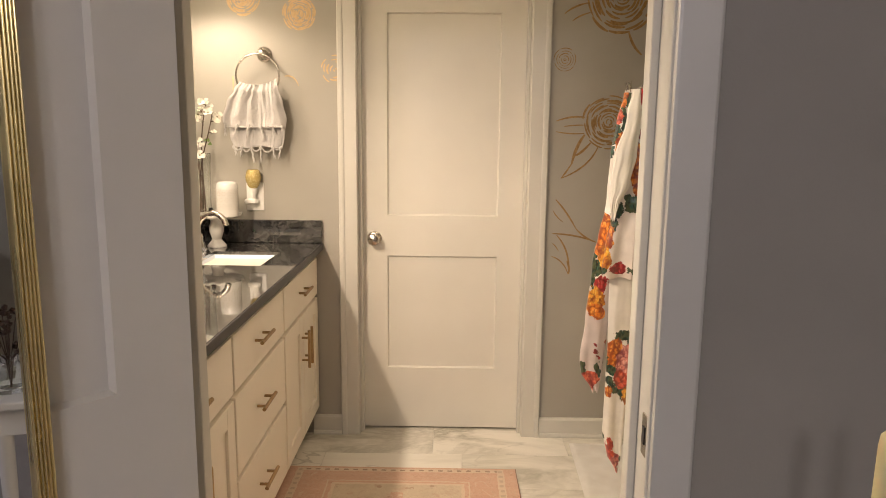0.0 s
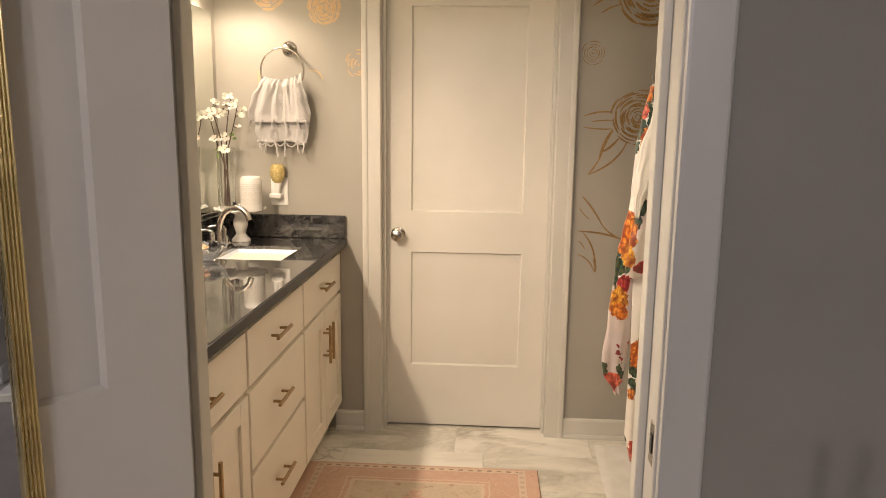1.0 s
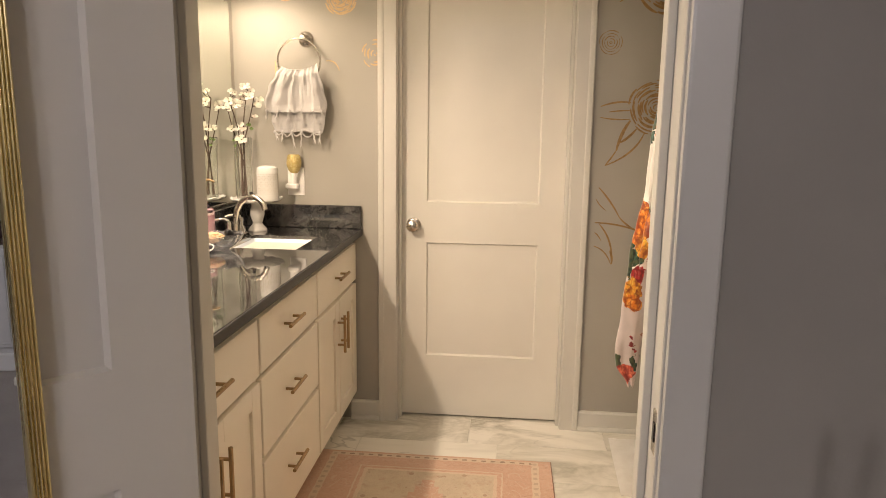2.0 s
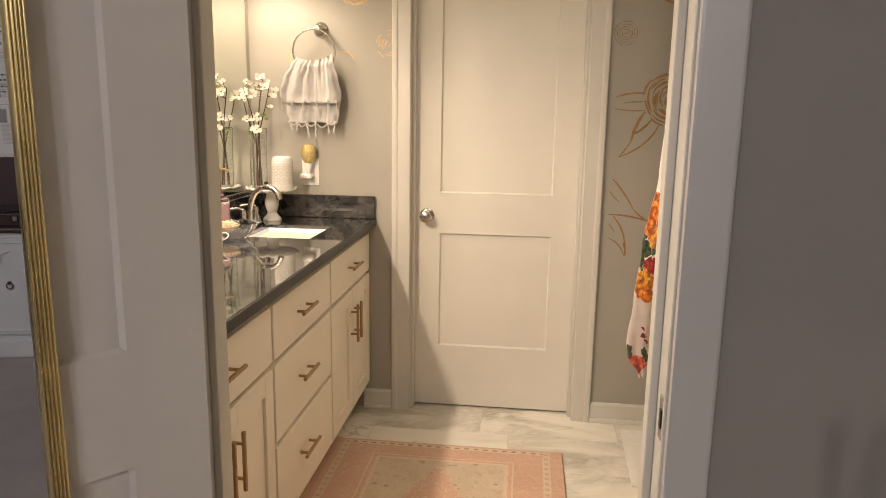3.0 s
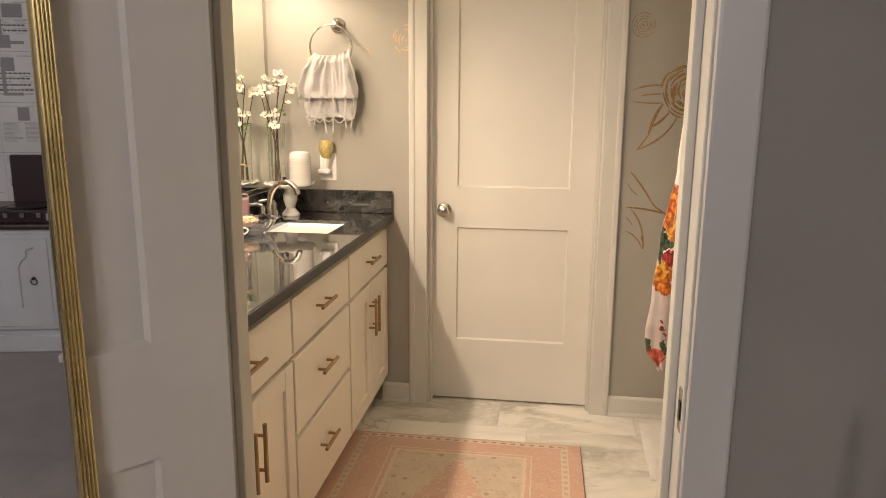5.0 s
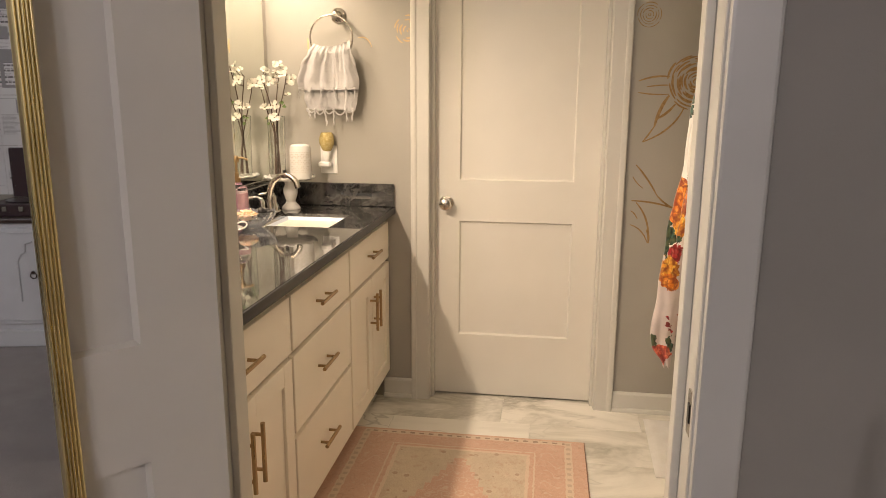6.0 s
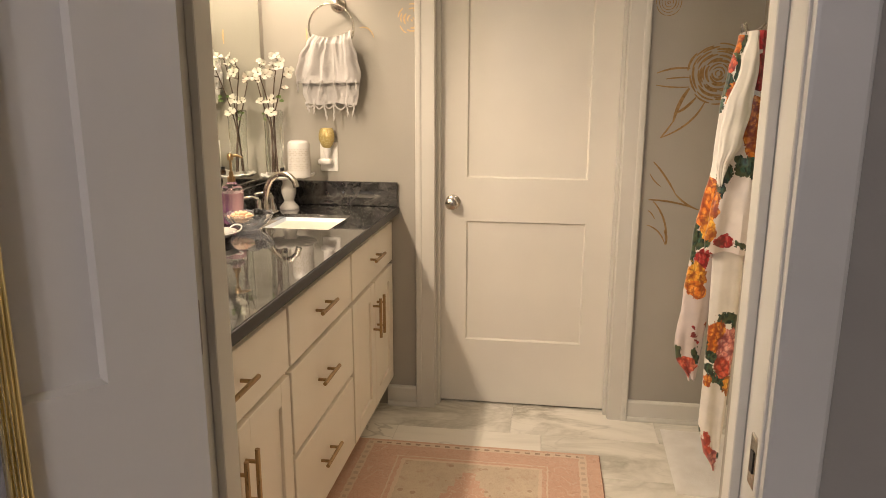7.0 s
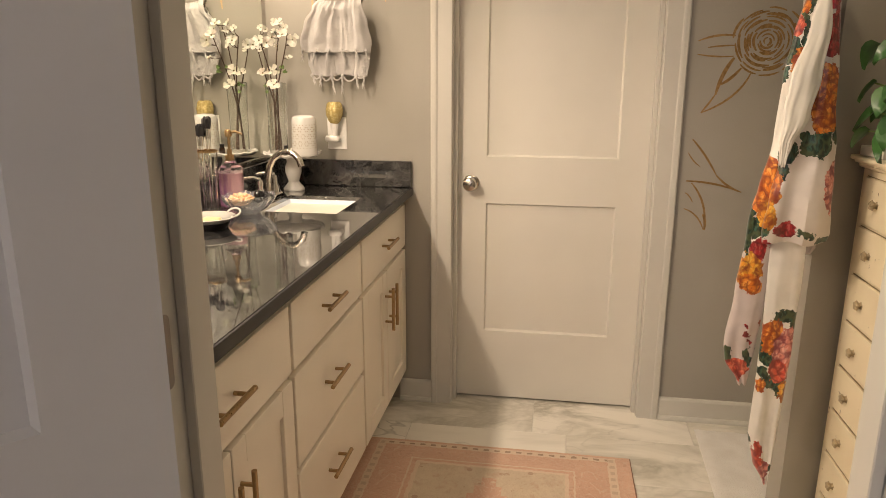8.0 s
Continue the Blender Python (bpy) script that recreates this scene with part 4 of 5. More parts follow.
for _k, (_a, _b, _c, _w) in enumerate((
        ((0.625, 1.495), (0.57, 1.505), (0.500, 1.478), 0.008), ((0.625, 1.462), (0.58, 1.462), (0.535, 1.455), 0.006), ((0.625, 1.425), (0.56, 1.420), (0.500, 1.432), 0.006),
        ((0.628, 1.420), (0.590, 1.370), (0.575, 1.290), 0.014), ((0.575, 1.292), (0.55, 1.25), (0.530, 1.226), 0.007), ((0.655, 1.385), (0.62, 1.34), (0.585, 1.325), 0.011),
        ((0.690, 1.370), (0.655, 1.275), (0.530, 1.226), 0.008),
        ((0.510, 1.130), (0.560, 1.080), (0.605, 1.000), 0.008), ((0.605, 1.000), (0.645, 0.955), (0.700, 0.938), 0.008), ((0.500, 0.975), (0.600, 0.975), (0.690, 0.942), 0.008), ((0.500, 1.080), (0.515, 1.050), (0.545, 1.030), 0.005),
        ((0.520, 0.968), (0.585, 0.900), (0.581, 0.790), 0.008), ((0.581, 0.790), (0.585, 0.830), (0.570, 0.850), 0.010), ((0.500, 0.870), (0.555, 0.855), (0.578, 0.790), 0.006),
        ((0.500, 0.930), (0.515, 0.925), (0.530, 0.895), 0.005),
        ((0.62, 1.98), (0.56, 1.97), (0.52, 1.935), 0.008), ((0.63, 1.94), (0.585, 1.93), (0.555, 1.905), 0.007),
        ((0.80, 1.86), (0.815, 1.80), (0.86, 1.765), 0.012), ((-0.70, 1.66), (-0.655, 1.67), (-0.64, 1.62), 0.006), ((-0.93, 1.60), (-0.925, 1.64), (-0.93, 1.66), 0.008))):
    _bm = bmesh.new()
    stroke(_bm, bez(_a, _b, _c), _w)
    part("painted_leaf", _bm, LITGOLD if _a[0] < 0 else GOLDPAINT, _north)


# ---- things on the vanity top ----
faucet = thing("faucet", "brushed nickel arched bathroom faucet with lever handles", "faucet", pose(0, 0, 0))
FX, FY = -1.012, 3.20
part("base_plate", boxes((FX - 0.026, FX + 0.026, FY - 0.085, FY + 0.085, CT + 0.0003, CT + 0.014), bevel=0.006), NICKEL, faucet)
_sp = [(0, 0.012), (0, 0.030), (0.004, 0.075), (0.014, 0.115), (0.032, 0.146), (0.060, 0.167), (0.088, 0.172), (0.112, 0.163), (0.130, 0.145), (0.138, 0.120)]
part("spout", tube(bmesh.new(), [(FX + q, FY - 0.1 * q, CT + z) for q, z in _sp], [0.022, 0.017, 0.0140, 0.0128, 0.0118, 0.0110, 0.0108, 0.0110, 0.0118, 0.0122], 18), NICKEL, faucet, "high arched spout", True)
for _s in (-1, 1):
    _y = FY + _s * 0.064
    h = part("handle", lathe(bmesh.new(), [(0.0, 0.0), (0.022, 0.0), (0.019, 0.02), (0.012, 0.034), (0.013, 0.052), (0.009, 0.062), (0.0, 0.064)], 20, (FX, _y, CT + 0.013)), CHROME, faucet, "polished lever handle", True)
    part("lever", tube(bmesh.new(), [(FX, _y, CT + 0.076), (FX - 0.018, _y - 0.014, CT + 0.086), (FX - 0.046, _y - 0.026, CT + 0.082), (FX - 0.056, _y - 0.030, CT + 0.079)], [0.009, 0.0065, 0.008, 0.006], 10), CHROME, h, "", True)

stand = thing("cake_stand", "white ceramic pedestal stand with a scalloped plate", "cake stand", pose(-0.982, 3.386, CT + 0.0005) @ Matrix.Diagonal((0.92, 0.92, 0.95, 1)))
part("pedestal", lathe(bmesh.new(), [(0.0, 0.0), (0.044, 0.0), (0.045, 0.006), (0.038, 0.016), (0.027, 0.028), (0.022, 0.036), (0.027, 0.052), (0.034, 0.074), (0.034, 0.096), (0.026, 0.114), (0.029, 0.132), (0.0, 0.133)], 32), CERAMIC, stand, "", True)
part("plate", lathe(bmesh.new(), [(0.0, 0.134), (0.06, 0.135), (0.108, 0.141), (0.118, 0.146), (0.121, 0.152), (0.117, 0.155), (0.108, 0.151), (0.0, 0.147)], 96, (0, 0, 0),
                    lambda r, z, a: (r * (1 + (0.030 * math.sin(14 * a) if r > 0.1 else 0)), z + (0.003 * math.sin(14 * a) if r > 0.1 else 0))), CERAMIC, stand, "scalloped white plate", True)
PZ = CT + 0.1416


def pierced_holder():
    """A candle cover with rings of small dark openings set in its wall."""
    ob = thing("candle_holder", "white pierced ceramic candle cover on the stand", "candle holder", pose(-0.917, 3.345, PZ))
    part("body", lathe(bmesh.new(), [(0.0, 0.0), (0.046, 0.0), (0.047, 0.004), (0.0455, 0.10), (0.0455, 0.128), (0.041, 0.141), (0.030, 0.147), (0.0, 0.149)], 48), CERAMIC, ob, "", True)
    dark = Nodes("pierced_opening").set(color=(0.42, 0.37, 0.30), rough=0.9)
    bm = bmesh.new()
    for zc in (0.046, 0.072, 0.098):
        for i in range(12):
            a = 2 * math.pi * (i + (0.5 if zc == 0.072 else 0.0)) / 12
            for q in range(6):
                t = math.pi * q / 3
                da, dz = 0.0072 * math.cos(t) / 0.046, 0.0082 * math.sin(t)
                m = Matrix.Rotation(a + da, 4, "Z") @ Matrix.Translation((0.0462, 0, zc + dz)) @ Matrix.Rotation(radians(90), 4, "Y") @ Matrix.Rotation(-t, 4, "Z") @ Matrix.Diagonal((0.62, 1.0, 1.0, 1))
                bmesh.ops.create_cone(bm, cap_ends=True, segments=5, radius1=0.0034, radius2=0.0034, depth=0.0014, matrix=m)
    for zc in (0.030, 0.114):
        for i in range(24):
            m = Matrix.Rotation(2 * math.pi * i / 24, 4, "Z") @ Matrix.Translation((0.0464, 0, zc)) @ Matrix.Rotation(radians(90), 4, "Y")
            bmesh.ops.create_cone(bm, cap_ends=True, segments=5, radius1=0.0022, radius2=0.0022, depth=0.0014, matrix=m)
    tagged(part("opening", bm, dark, ob), kind="stuff")
    return ob


pierced_holder()

# blossom branches in a glass vase
VX, VY = -1.035, 3.385
vase = thing("flower_vase", "clear glass vase with white dogwood blossom branches", "vase", pose(VX, VY, PZ))
part("glass", lathe(bmesh.new(), [(0.0, 0.0), (0.032, 0.0), (0.034, 0.004), (0.0345, 0.08), (0.0365, 0.20), (0.0395, 0.262), (0.0375, 0.263), (0.0345, 0.20), (0.0325, 0.08), (0.031, 0.014), (0.0, 0.012)], 32), GLASS, vase, "", True).visible_shadow = False
TWIG = paint("brown_twig", (0.075, 0.045, 0.028), 0.8, 200, 0.5, 0.2)
_k = Nodes("white_petal")
PETAL = _k.set(color=_k.mix(_k.ramp(_k.noise(_k.pos(), 60, 3), 0.3, 0.7), (0.50, 0.47, 0.38), (0.65, 0.62, 0.54)), rough=0.6, sss=0.1)
EYE_ = Nodes("blossom_centre").set(color=(0.10, 0.075, 0.02), rough=0.7)
GREEN = paint("fresh_leaf_green", (0.12, 0.19, 0.045), 0.5, 90, 0.2, 0.15)
_rng = random.Random(12)


def petal_cup(bm, m, r, petals=4):
    for i in range(petals):
        a = 2 * math.pi * i / petals
        q = m @ Matrix.Rotation(a + _rng.uniform(-0.22, 0.22), 4, "Z") @ Matrix.Rotation(_rng.uniform(-0.5, 0.25), 4, "Y") @ Matrix.Scale(_rng.uniform(0.85, 1.15), 4)
        pts = []
        for u, w, z in ((0.08, 0.10, 0.02), (0.40, 0.34, 0.10), (0.78, 0.50, 0.20), (1.0, 0.26, 0.16)):
            pts.append([bm.verts.new(q @ Vector((u * r, s * w * r, z * r + (0.02 * r if s == 0 else 0.16 * r)))) for s in (-1, 0, 1)])
        for x, y in zip(pts, pts[1:]):
            for j in range(2):
                bm.faces.new((x[j], x[j + 1], y[j + 1], y[j]))


def blossom(parent, at, r):
    m = Matrix.Translation(at) @ Matrix.Rotation(radians(_rng.uniform(20, 100)), 4, Vector((1, _rng.uniform(-0.8, 0.8), 0))) @ Matrix.Rotation(_rng.uniform(0, 6), 4, "Z")
    bm = bmesh.new()
    petal_cup(bm, m, r)
    b = part("blossom", bm, PETAL, parent, "", True)
    bm = bmesh.new()
    bmesh.ops.create_icosphere(bm, subdivisions=1, radius=r * 0.17, matrix=m @ Matrix.Translation((0, 0, 0.12 * r)))
    part("centre", bm, EYE_, b)


# each branch: the turn and reach of its lean, and its height
for _s, (_ang, _lean, _top) in enumerate(((-0.5, 0.036, 0.455), (0.5, 0.075, 0.425), (2.3, 0.050, 0.415), (3.3, 0.058, 0.360))):
    _pts = []
    for _i in range(11):
        _f = _i / 10
        _wob = 0.006 * math.sin(7 * _f + _s * 1.9)
        _pts.append((0.014 * math.cos(_ang + 2.5) * (1 - _f) + _lean * math.cos(_ang) * _f ** 2.0 + _wob * _f, 0.014 * math.sin(_ang + 2.5) * (1 - _f) - abs(_lean * math.sin(_ang)) * _f ** 2.0 + _wob * 0.6, 0.014 + _top * _f))
    br = part("branch", tube(bmesh.new(), _pts, [(0.0036 - 0.0020 * i / 10) * (1 + 0.18 * (i % 2)) for i in range(11)], 7), TWIG, vase, "", True)
    for _f in ((0.62, 0.82, 0.92, 0.97, 1.0, 1.0), (0.80, 0.90, 0.95, 1.0, 1.0), (0.72, 0.90, 0.97, 1.0, 1.0), (0.76, 0.88, 1.0, 1.0))[_s]:
        _q = Vector(_pts[min(10, int(_f * 10))])
        _at = _q + Vector((_rng.uniform(-0.038, 0.038), _rng.uniform(-0.034, 0.012), _rng.uniform(-0.016, 0.030)))
        part("twig", tube(bmesh.new(), [_q, (_q + _at) / 2 + Vector((0.003, 0, -0.004)), _at], [0.0016, 0.0012, 0.0010], 5), TWIG, br)
        blossom(br, _at, _rng.choice((0.014, 0.018, 0.021, 0.023, 0.025)))
    if _s in (1, 3):
        for _i in range(4):
            _at = Vector(_pts[7]) + Vector((_rng.uniform(-0.02, 0.02), _rng.uniform(-0.02, 0.01), _rng.uniform(-0.04, 0.02)))
            _bm = bmesh.new()
            petal_cup(_bm, Matrix.Translation(_at) @ Matrix.Rotation(_rng.uniform(0.5, 1.5), 4, "X"), 0.017, 1)
            part("leaf", _bm, GREEN, br)

bottle = thing("small_bottle", "small dark bottle with a black cap on the stand", "bottle", pose(-0.985, 3.33, PZ))
AMBER = Nodes("dark_amber_glass").set(color=(0.035, 0.015, 0.006), rough=0.1, coat=0.5)
part("body", lathe(bmesh.new(), [(0.0, 0.0), (0.0105, 0.0), (0.011, 0.003), (0.011, 0.020), (0.006, 0.025), (0.0, 0.025)], 18), AMBER, bottle, "", True)
part("cap", lathe(bmesh.new(), [(0.0, 0.0255), (0.0085, 0.0255), (0.0085, 0.036), (0.0, 0.037)], 18), BLACK, bottle)

# socket with a night light
outlet = thing("wall_outlet", "white double wall outlet plate", "outlet", pose(0, 0, 0))
part("plate", boxes((-0.885, -0.807, YB0 - 0.006, YB0 - 0.0004, 1.066, 1.192), bevel=0.002), PLASTIC, outlet)
for _z in (1.106, 1.152):
    part("socket", boxes((-0.862, -0.830, YB0 - 0.008, YB0 - 0.0061, _z - 0.014, _z + 0.014), bevel=0.001), PLASTIC, outlet)
night = thing("night_light", "white plug in night light with a gold mercury glass shade", "night light", pose(-0.850, YB0 - 0.009, 0))
part("plug", boxes((-0.034, 0.022, -0.040, -0.0003, 1.098, 1.122), bevel=0.006), PLASTIC, night)
part("stem", lathe(bmesh.new(), [(0.0, 1.122), (0.010, 1.122), (0.012, 1.14), (0.018, 1.165), (0.016, 1.178), (0.0, 1.179)], 20, (0.004, -0.026, 0)), PLASTIC, night, "", True)
_k = Nodes("mercury_glass")
_n = _k.node("TexVoronoi", {"Vector": _k.pos(), "Scale": 130.0}).outputs["Distance"]
MERC = _k.set(color=_k.mix(_k.ramp(_n, 0.1, 0.6), (0.74, 0.62, 0.30), (0.55, 0.42, 0.16)), metal=0.35, rough=0.22, normal=_k.bump(_n, 0.6, 0.003))
part("shade", lathe(bmesh.new(), [(0.0, 1.168), (0.014, 1.168), (0.024, 1.180), (0.033, 1.203), (0.034, 1.222), (0.029, 1.244), (0.023, 1.252), (0.0, 1.250)], 24, (0.006, -0.028, 0)), MERC, night, "crackled gold mercury glass shade", True)

# glass bowl with a soap rose
BOWLG = Nodes("pressed_glass").set(color=(0.86, 0.88, 0.92), rough=0.05, trans=0.90, ior=1.5, coat=0.5)
bowl = thing("glass_bowl", "fluted clear glass bowl holding a peach soap flower", "bowl", pose(-0.960, 2.925, CT + 0.0005))
part("bowl", lathe(bmesh.new(), [(0.0, 0.0), (0.030, 0.0), (0.034, 0.004), (0.062, 0.022), (0.080, 0.042), (0.086, 0.056), (0.083, 0.056), (0.076, 0.043), (0.058, 0.026), (0.030, 0.009), (0.0, 0.007)], 80, (0, 0, 0),
                   lambda r, z, a: (r * (1 + (0.040 * math.sin(10 * a) + 0.018 * math.sin(30 * a)) * min(1, r / 0.08) ** 2), z + (0.006 * abs(math.sin(5 * a)) if r > 0.07 else 0))), BOWLG, bowl, "", True).visible_shadow = False
_k = Nodes("peach_soap")
SOAP = _k.set(color=_k.mix(_k.ramp(_k.noise(_k.pos(), 60, 3), 0.3, 0.7), (0.76, 0.47, 0.28), (0.82, 0.58, 0.39)), rough=0.5, sss=0.15)
soap = thing("soap_flower", "peach coloured soap carved as a flower", "soap", pose(-0.985, 2.918, CT + 0.028))
part("heart", lathe(bmesh.new(), [(0.0, 0.0), (0.030, 0.0), (0.036, 0.010), (0.030, 0.020), (0.014, 0.027), (0.0, 0.028)], 20), SOAP, soap, "", True)
for _l, (_n, _r, _z, _tilt) in enumerate(((11, 0.036, 0.018, 10), (9, 0.026, 0.024, 22), (6, 0.014, 0.030, 35))):
    for _i in range(_n):
        _bm = bmesh.new()
        bmesh.ops.create_icosphere(_bm, subdivisions=2, radius=0.012, matrix=Matrix.Rotation(2 * math.pi * (_i + 0.5 * _l) / _n, 4, "Z") @ Matrix.Translation((_r, 0, _z)) @ Matrix.Rotation(radians(-_tilt), 4, "Y") @ Matrix.Diagonal((1.0, 0.9, 0.5, 1)))
        part("petal", _bm, SOAP, soap, "", True)
dark_soap = thing("dark_stone", "dark glossy trinket in the glass bowl", "trinket", pose(-0.920, 2.945, CT + 0.030))
_bm = bmesh.new()
for _i in range(9):
    bmesh.ops.create_icosphere(_bm, subdivisions=2, radius=0.011 + 0.003 * (_i % 3), matrix=Matrix.Translation((0.019 * math.cos(_i * 1.3), 0.019 * math.sin(_i * 1.3), 0.014 + 0.006 * (_i % 4))) @ Matrix.Rotation(_i, 4, "X") @ Matrix.Diagonal((1, 0.7, 1.1, 1)))
part("stones", _bm, BLACK, dark_soap, "", True)

# soap dispenser
disp = thing("soap_dispenser", "clear glass soap dispenser with pink liquid and gold pump", "soap dispenser", pose(-1.052, 3.000, CT + 0.0005) @ pose(0, 0, 0, 0, 0, 14) @ Matrix.Diagonal((1.0, 1.0, 1.13, 1)))
part("bottle", lathe(bmesh.new(), [(0.0, 0.0), (0.036, 0.0), (0.040, 0.004), (0.040, 0.112), (0.036, 0.124), (0.020, 0.134), (0.015, 0.142), (0.0, 0.142)], 32, (0, 0, 0), lambda r, z, a: (r * (1 + 0.07 * (math.cos(4 * a) < 0) * (r > 0.03)), z)), GLASS, disp, "", True).visible_shadow = False
_k = Nodes("pink_soap_liquid")
_z = _k.m("ADD", _k.node("SeparateXYZ", {0: _k.pos()}).outputs[0], _k.m("MULTIPLY", _k.m("SUBTRACT", _k.noise(_k.pos((1.0, 1.0, 0.2)), 60, 2), 0.5), 0.08))
PINKL = _k.set(color=_k.mix(_k.ramp(_k.m("ADD", _z, _k.m("MULTIPLY", _k.noise(_k.pos(), 30, 3), 0.03)), -0.01, 0.03), (0.40, 0.20, 0.38), (0.86, 0.55, 0.58)), rough=0.08, trans=0.55, ior=1.36)
part("liquid", lathe(bmesh.new(), [(0.0, 0.006), (0.030, 0.006), (0.036, 0.010), (0.036, 0.106), (0.0, 0.107)], 28), PINKL, disp, "pink and violet liquid", True)
part("collar", lathe(bmesh.new(), [(0.0, 0.1423), (0.0145, 0.1423), (0.0145, 0.158), (0.008, 0.156), (0.008, 0.175), (0.0, 0.176)], 22), BRASS, disp, "gold pump collar", True)
_bm = rod(bmesh.new(), (0, 0, 0.175), (0, 0, 0.215), 0.0045)
lathe(_bm, [(0.0, 0.212), (0.011, 0.212), (0.012, 0.226), (0.008, 0.232), (0.0, 0.233)], 18)
tube(_bm, [(0, 0, 0.224), (0.025, -0.005, 0.226), (0.046, -0.010, 0.219)], [0.005, 0.004, 0.0032], 8)
part("pump", _bm, BRASS, disp, "gold pump head", True)

# dish, cup and perfume further along the counter
dish = thing("trinket_dish", "oval white dish with a dark rim underneath", "dish", pose(-0.985, 2.700, CT + 0.0005))
part("dish", lathe(bmesh.new(), [(0.0, 0.012), (0.045, 0.012), (0.060, 0.022), (0.078, 0.034), (0.075, 0.036), (0.056, 0.026), (0.0, 0.018)], 48), PLATE, dish, "", True)
part("foot", lathe(bmesh.new(), [(0.0, 0.0), (0.050, 0.0), (0.062, 0.020), (0.058, 0.0205), (0.0, 0.011)], 40), BLACK, dish, "", True)
_bm = tube(bmesh.new(), [(0.058 + 0.020 * math.cos(q), 0.042 + 0.016 * math.sin(q), 0.040 + 0.010 * math.sin(q)) for q in (-1.6 + 0.4 * w for w in range(13))], 0.0028, 8)
part("handle", _bm, CERAMIC, dish, "", True)
bar = thing("soap_bar", "pale yellow soap bar on the dish", "soap", pose(-0.972, 2.69, CT + 0.020))
part("bar", box(bmesh.new(), -0.026, 0.026, -0.016, 0.016, 0.0, 0.014, 0.006, 3), WAX, bar, "", True)
jar = thing("brush_jar", "tall clear glass jar with a gold rim", "jar", pose(-1.052, 2.845, CT + 0.0005))
part("glass", lathe(bmesh.new(), [(0.0, 0.0), (0.028, 0.0), (0.030, 0.006), (0.024, 0.020), (0.026, 0.10), (0.032, 0.205), (0.030, 0.205), (0.024, 0.10), (0.021, 0.024), (0.0, 0.014)], 28), GLASS, jar, "", True).visible_shadow = False
part("rim", lathe(bmesh.new(), [(0.0302, 0.2055), (0.0328, 0.2055), (0.0328, 0.2115), (0.0302, 0.2115), (0.0302, 0.2055)], 28), BRASS, jar, "thin gold rim", True)
for _x, _y, _h in ((0.004, 0.006, 0.262), (-0.012, -0.008, 0.240)):
    mb = thing("makeup_brush", "clear handled makeup brush with black bristles", "brush", pose(-1.052 + _x, 2.845 + _y, CT + 0.0152), "makeup brushes")
    part("stick", lathe(bmesh.new(), [(0.0, 0.0), (0.004, 0.001), (0.0065, _h * 0.55), (0.0085, _h - 0.03), (0.0, _h - 0.0298)], 14), GLASS, mb, "", True).visible_shadow = False
    part("ferrule", lathe(bmesh.new(), [(0.0, _h - 0.0295), (0.0095, _h - 0.0295), (0.0105, _h), (0.0, _h)], 16), CHROME, mb, "", True)
    part("bristles", lathe(bmesh.new(), [(0.0, _h + 0.0002), (0.0105, _h + 0.0002), (0.0145, _h + 0.018), (0.0135, _h + 0.030), (0.008, _h + 0.036), (0.0, _h + 0.034)], 20, (0, 0, 0), lambda r, z, a: (r * (1 + 0.10 * math.sin(9 * a)), z + 0.002 * math.sin(5 * a))), BLACK, mb, "black bristle head", True)


# ---- tall cream chest by the partition ----
def distressed():
    k = Nodes("distressed_cream_paint")
    p = k.pos()
    worn = k.ramp(k.noise(p, 38, 6, 0.7), 0.64, 0.70)
    c = k.mix(k.ramp(k.noise(p, 5, 3), 0.3, 0.7), (0.78, 0.68, 0.48), (0.86, 0.77, 0.57))
    c = k.mix(worn, c, (0.16, 0.10, 0.05))
    return k.set(color=c, rough=0.5, normal=k.bump(k.noise(p, 120, 3), 0.15, 0.001))


CREAM = distressed()
DARKGAP = Nodes("dark_gap").set(color=(0.30, 0.23, 0.13), rough=0.9)
WORN = paint("worn_cream_knob", (0.48, 0.38, 0.23), 0.55, 90, 0.3, 0.3)
HX, HY0, HY1, HT = 0.812, 2.335, 2.785, 1.135
chest = thing("tall_chest", "tall distressed cream chest of drawers with carved knobs", "chest", pose(0, 0, 0))
part("body", boxes((HX, XR - 0.003, HY0, HY1, 0.06, HT), bevel=0.004), CREAM, chest)
part("plinth", boxes((HX - 0.008, XR - 0.003, HY0 - 0.006, HY1 + 0.006, 0.0, 0.0595), bevel=0.006), CREAM, chest)
_bm = boxes((HX - 0.012, XR - 0.003, HY0 - 0.010, HY1 + 0.008, HT + 0.0005, HT + 0.012), bevel=0.004)
box(_bm, HX - 0.022, XR - 0.003, HY0 - 0.020, HY1 + 0.010, HT + 0.012, HT + 0.019, 0.002)
box(_bm, HX - 0.034, XR - 0.003, HY0 - 0.030, HY1 + 0.012, HT + 0.019, HT + 0.032, 0.005, 2)
part("top", _bm, CREAM, chest, "moulded overhanging top")
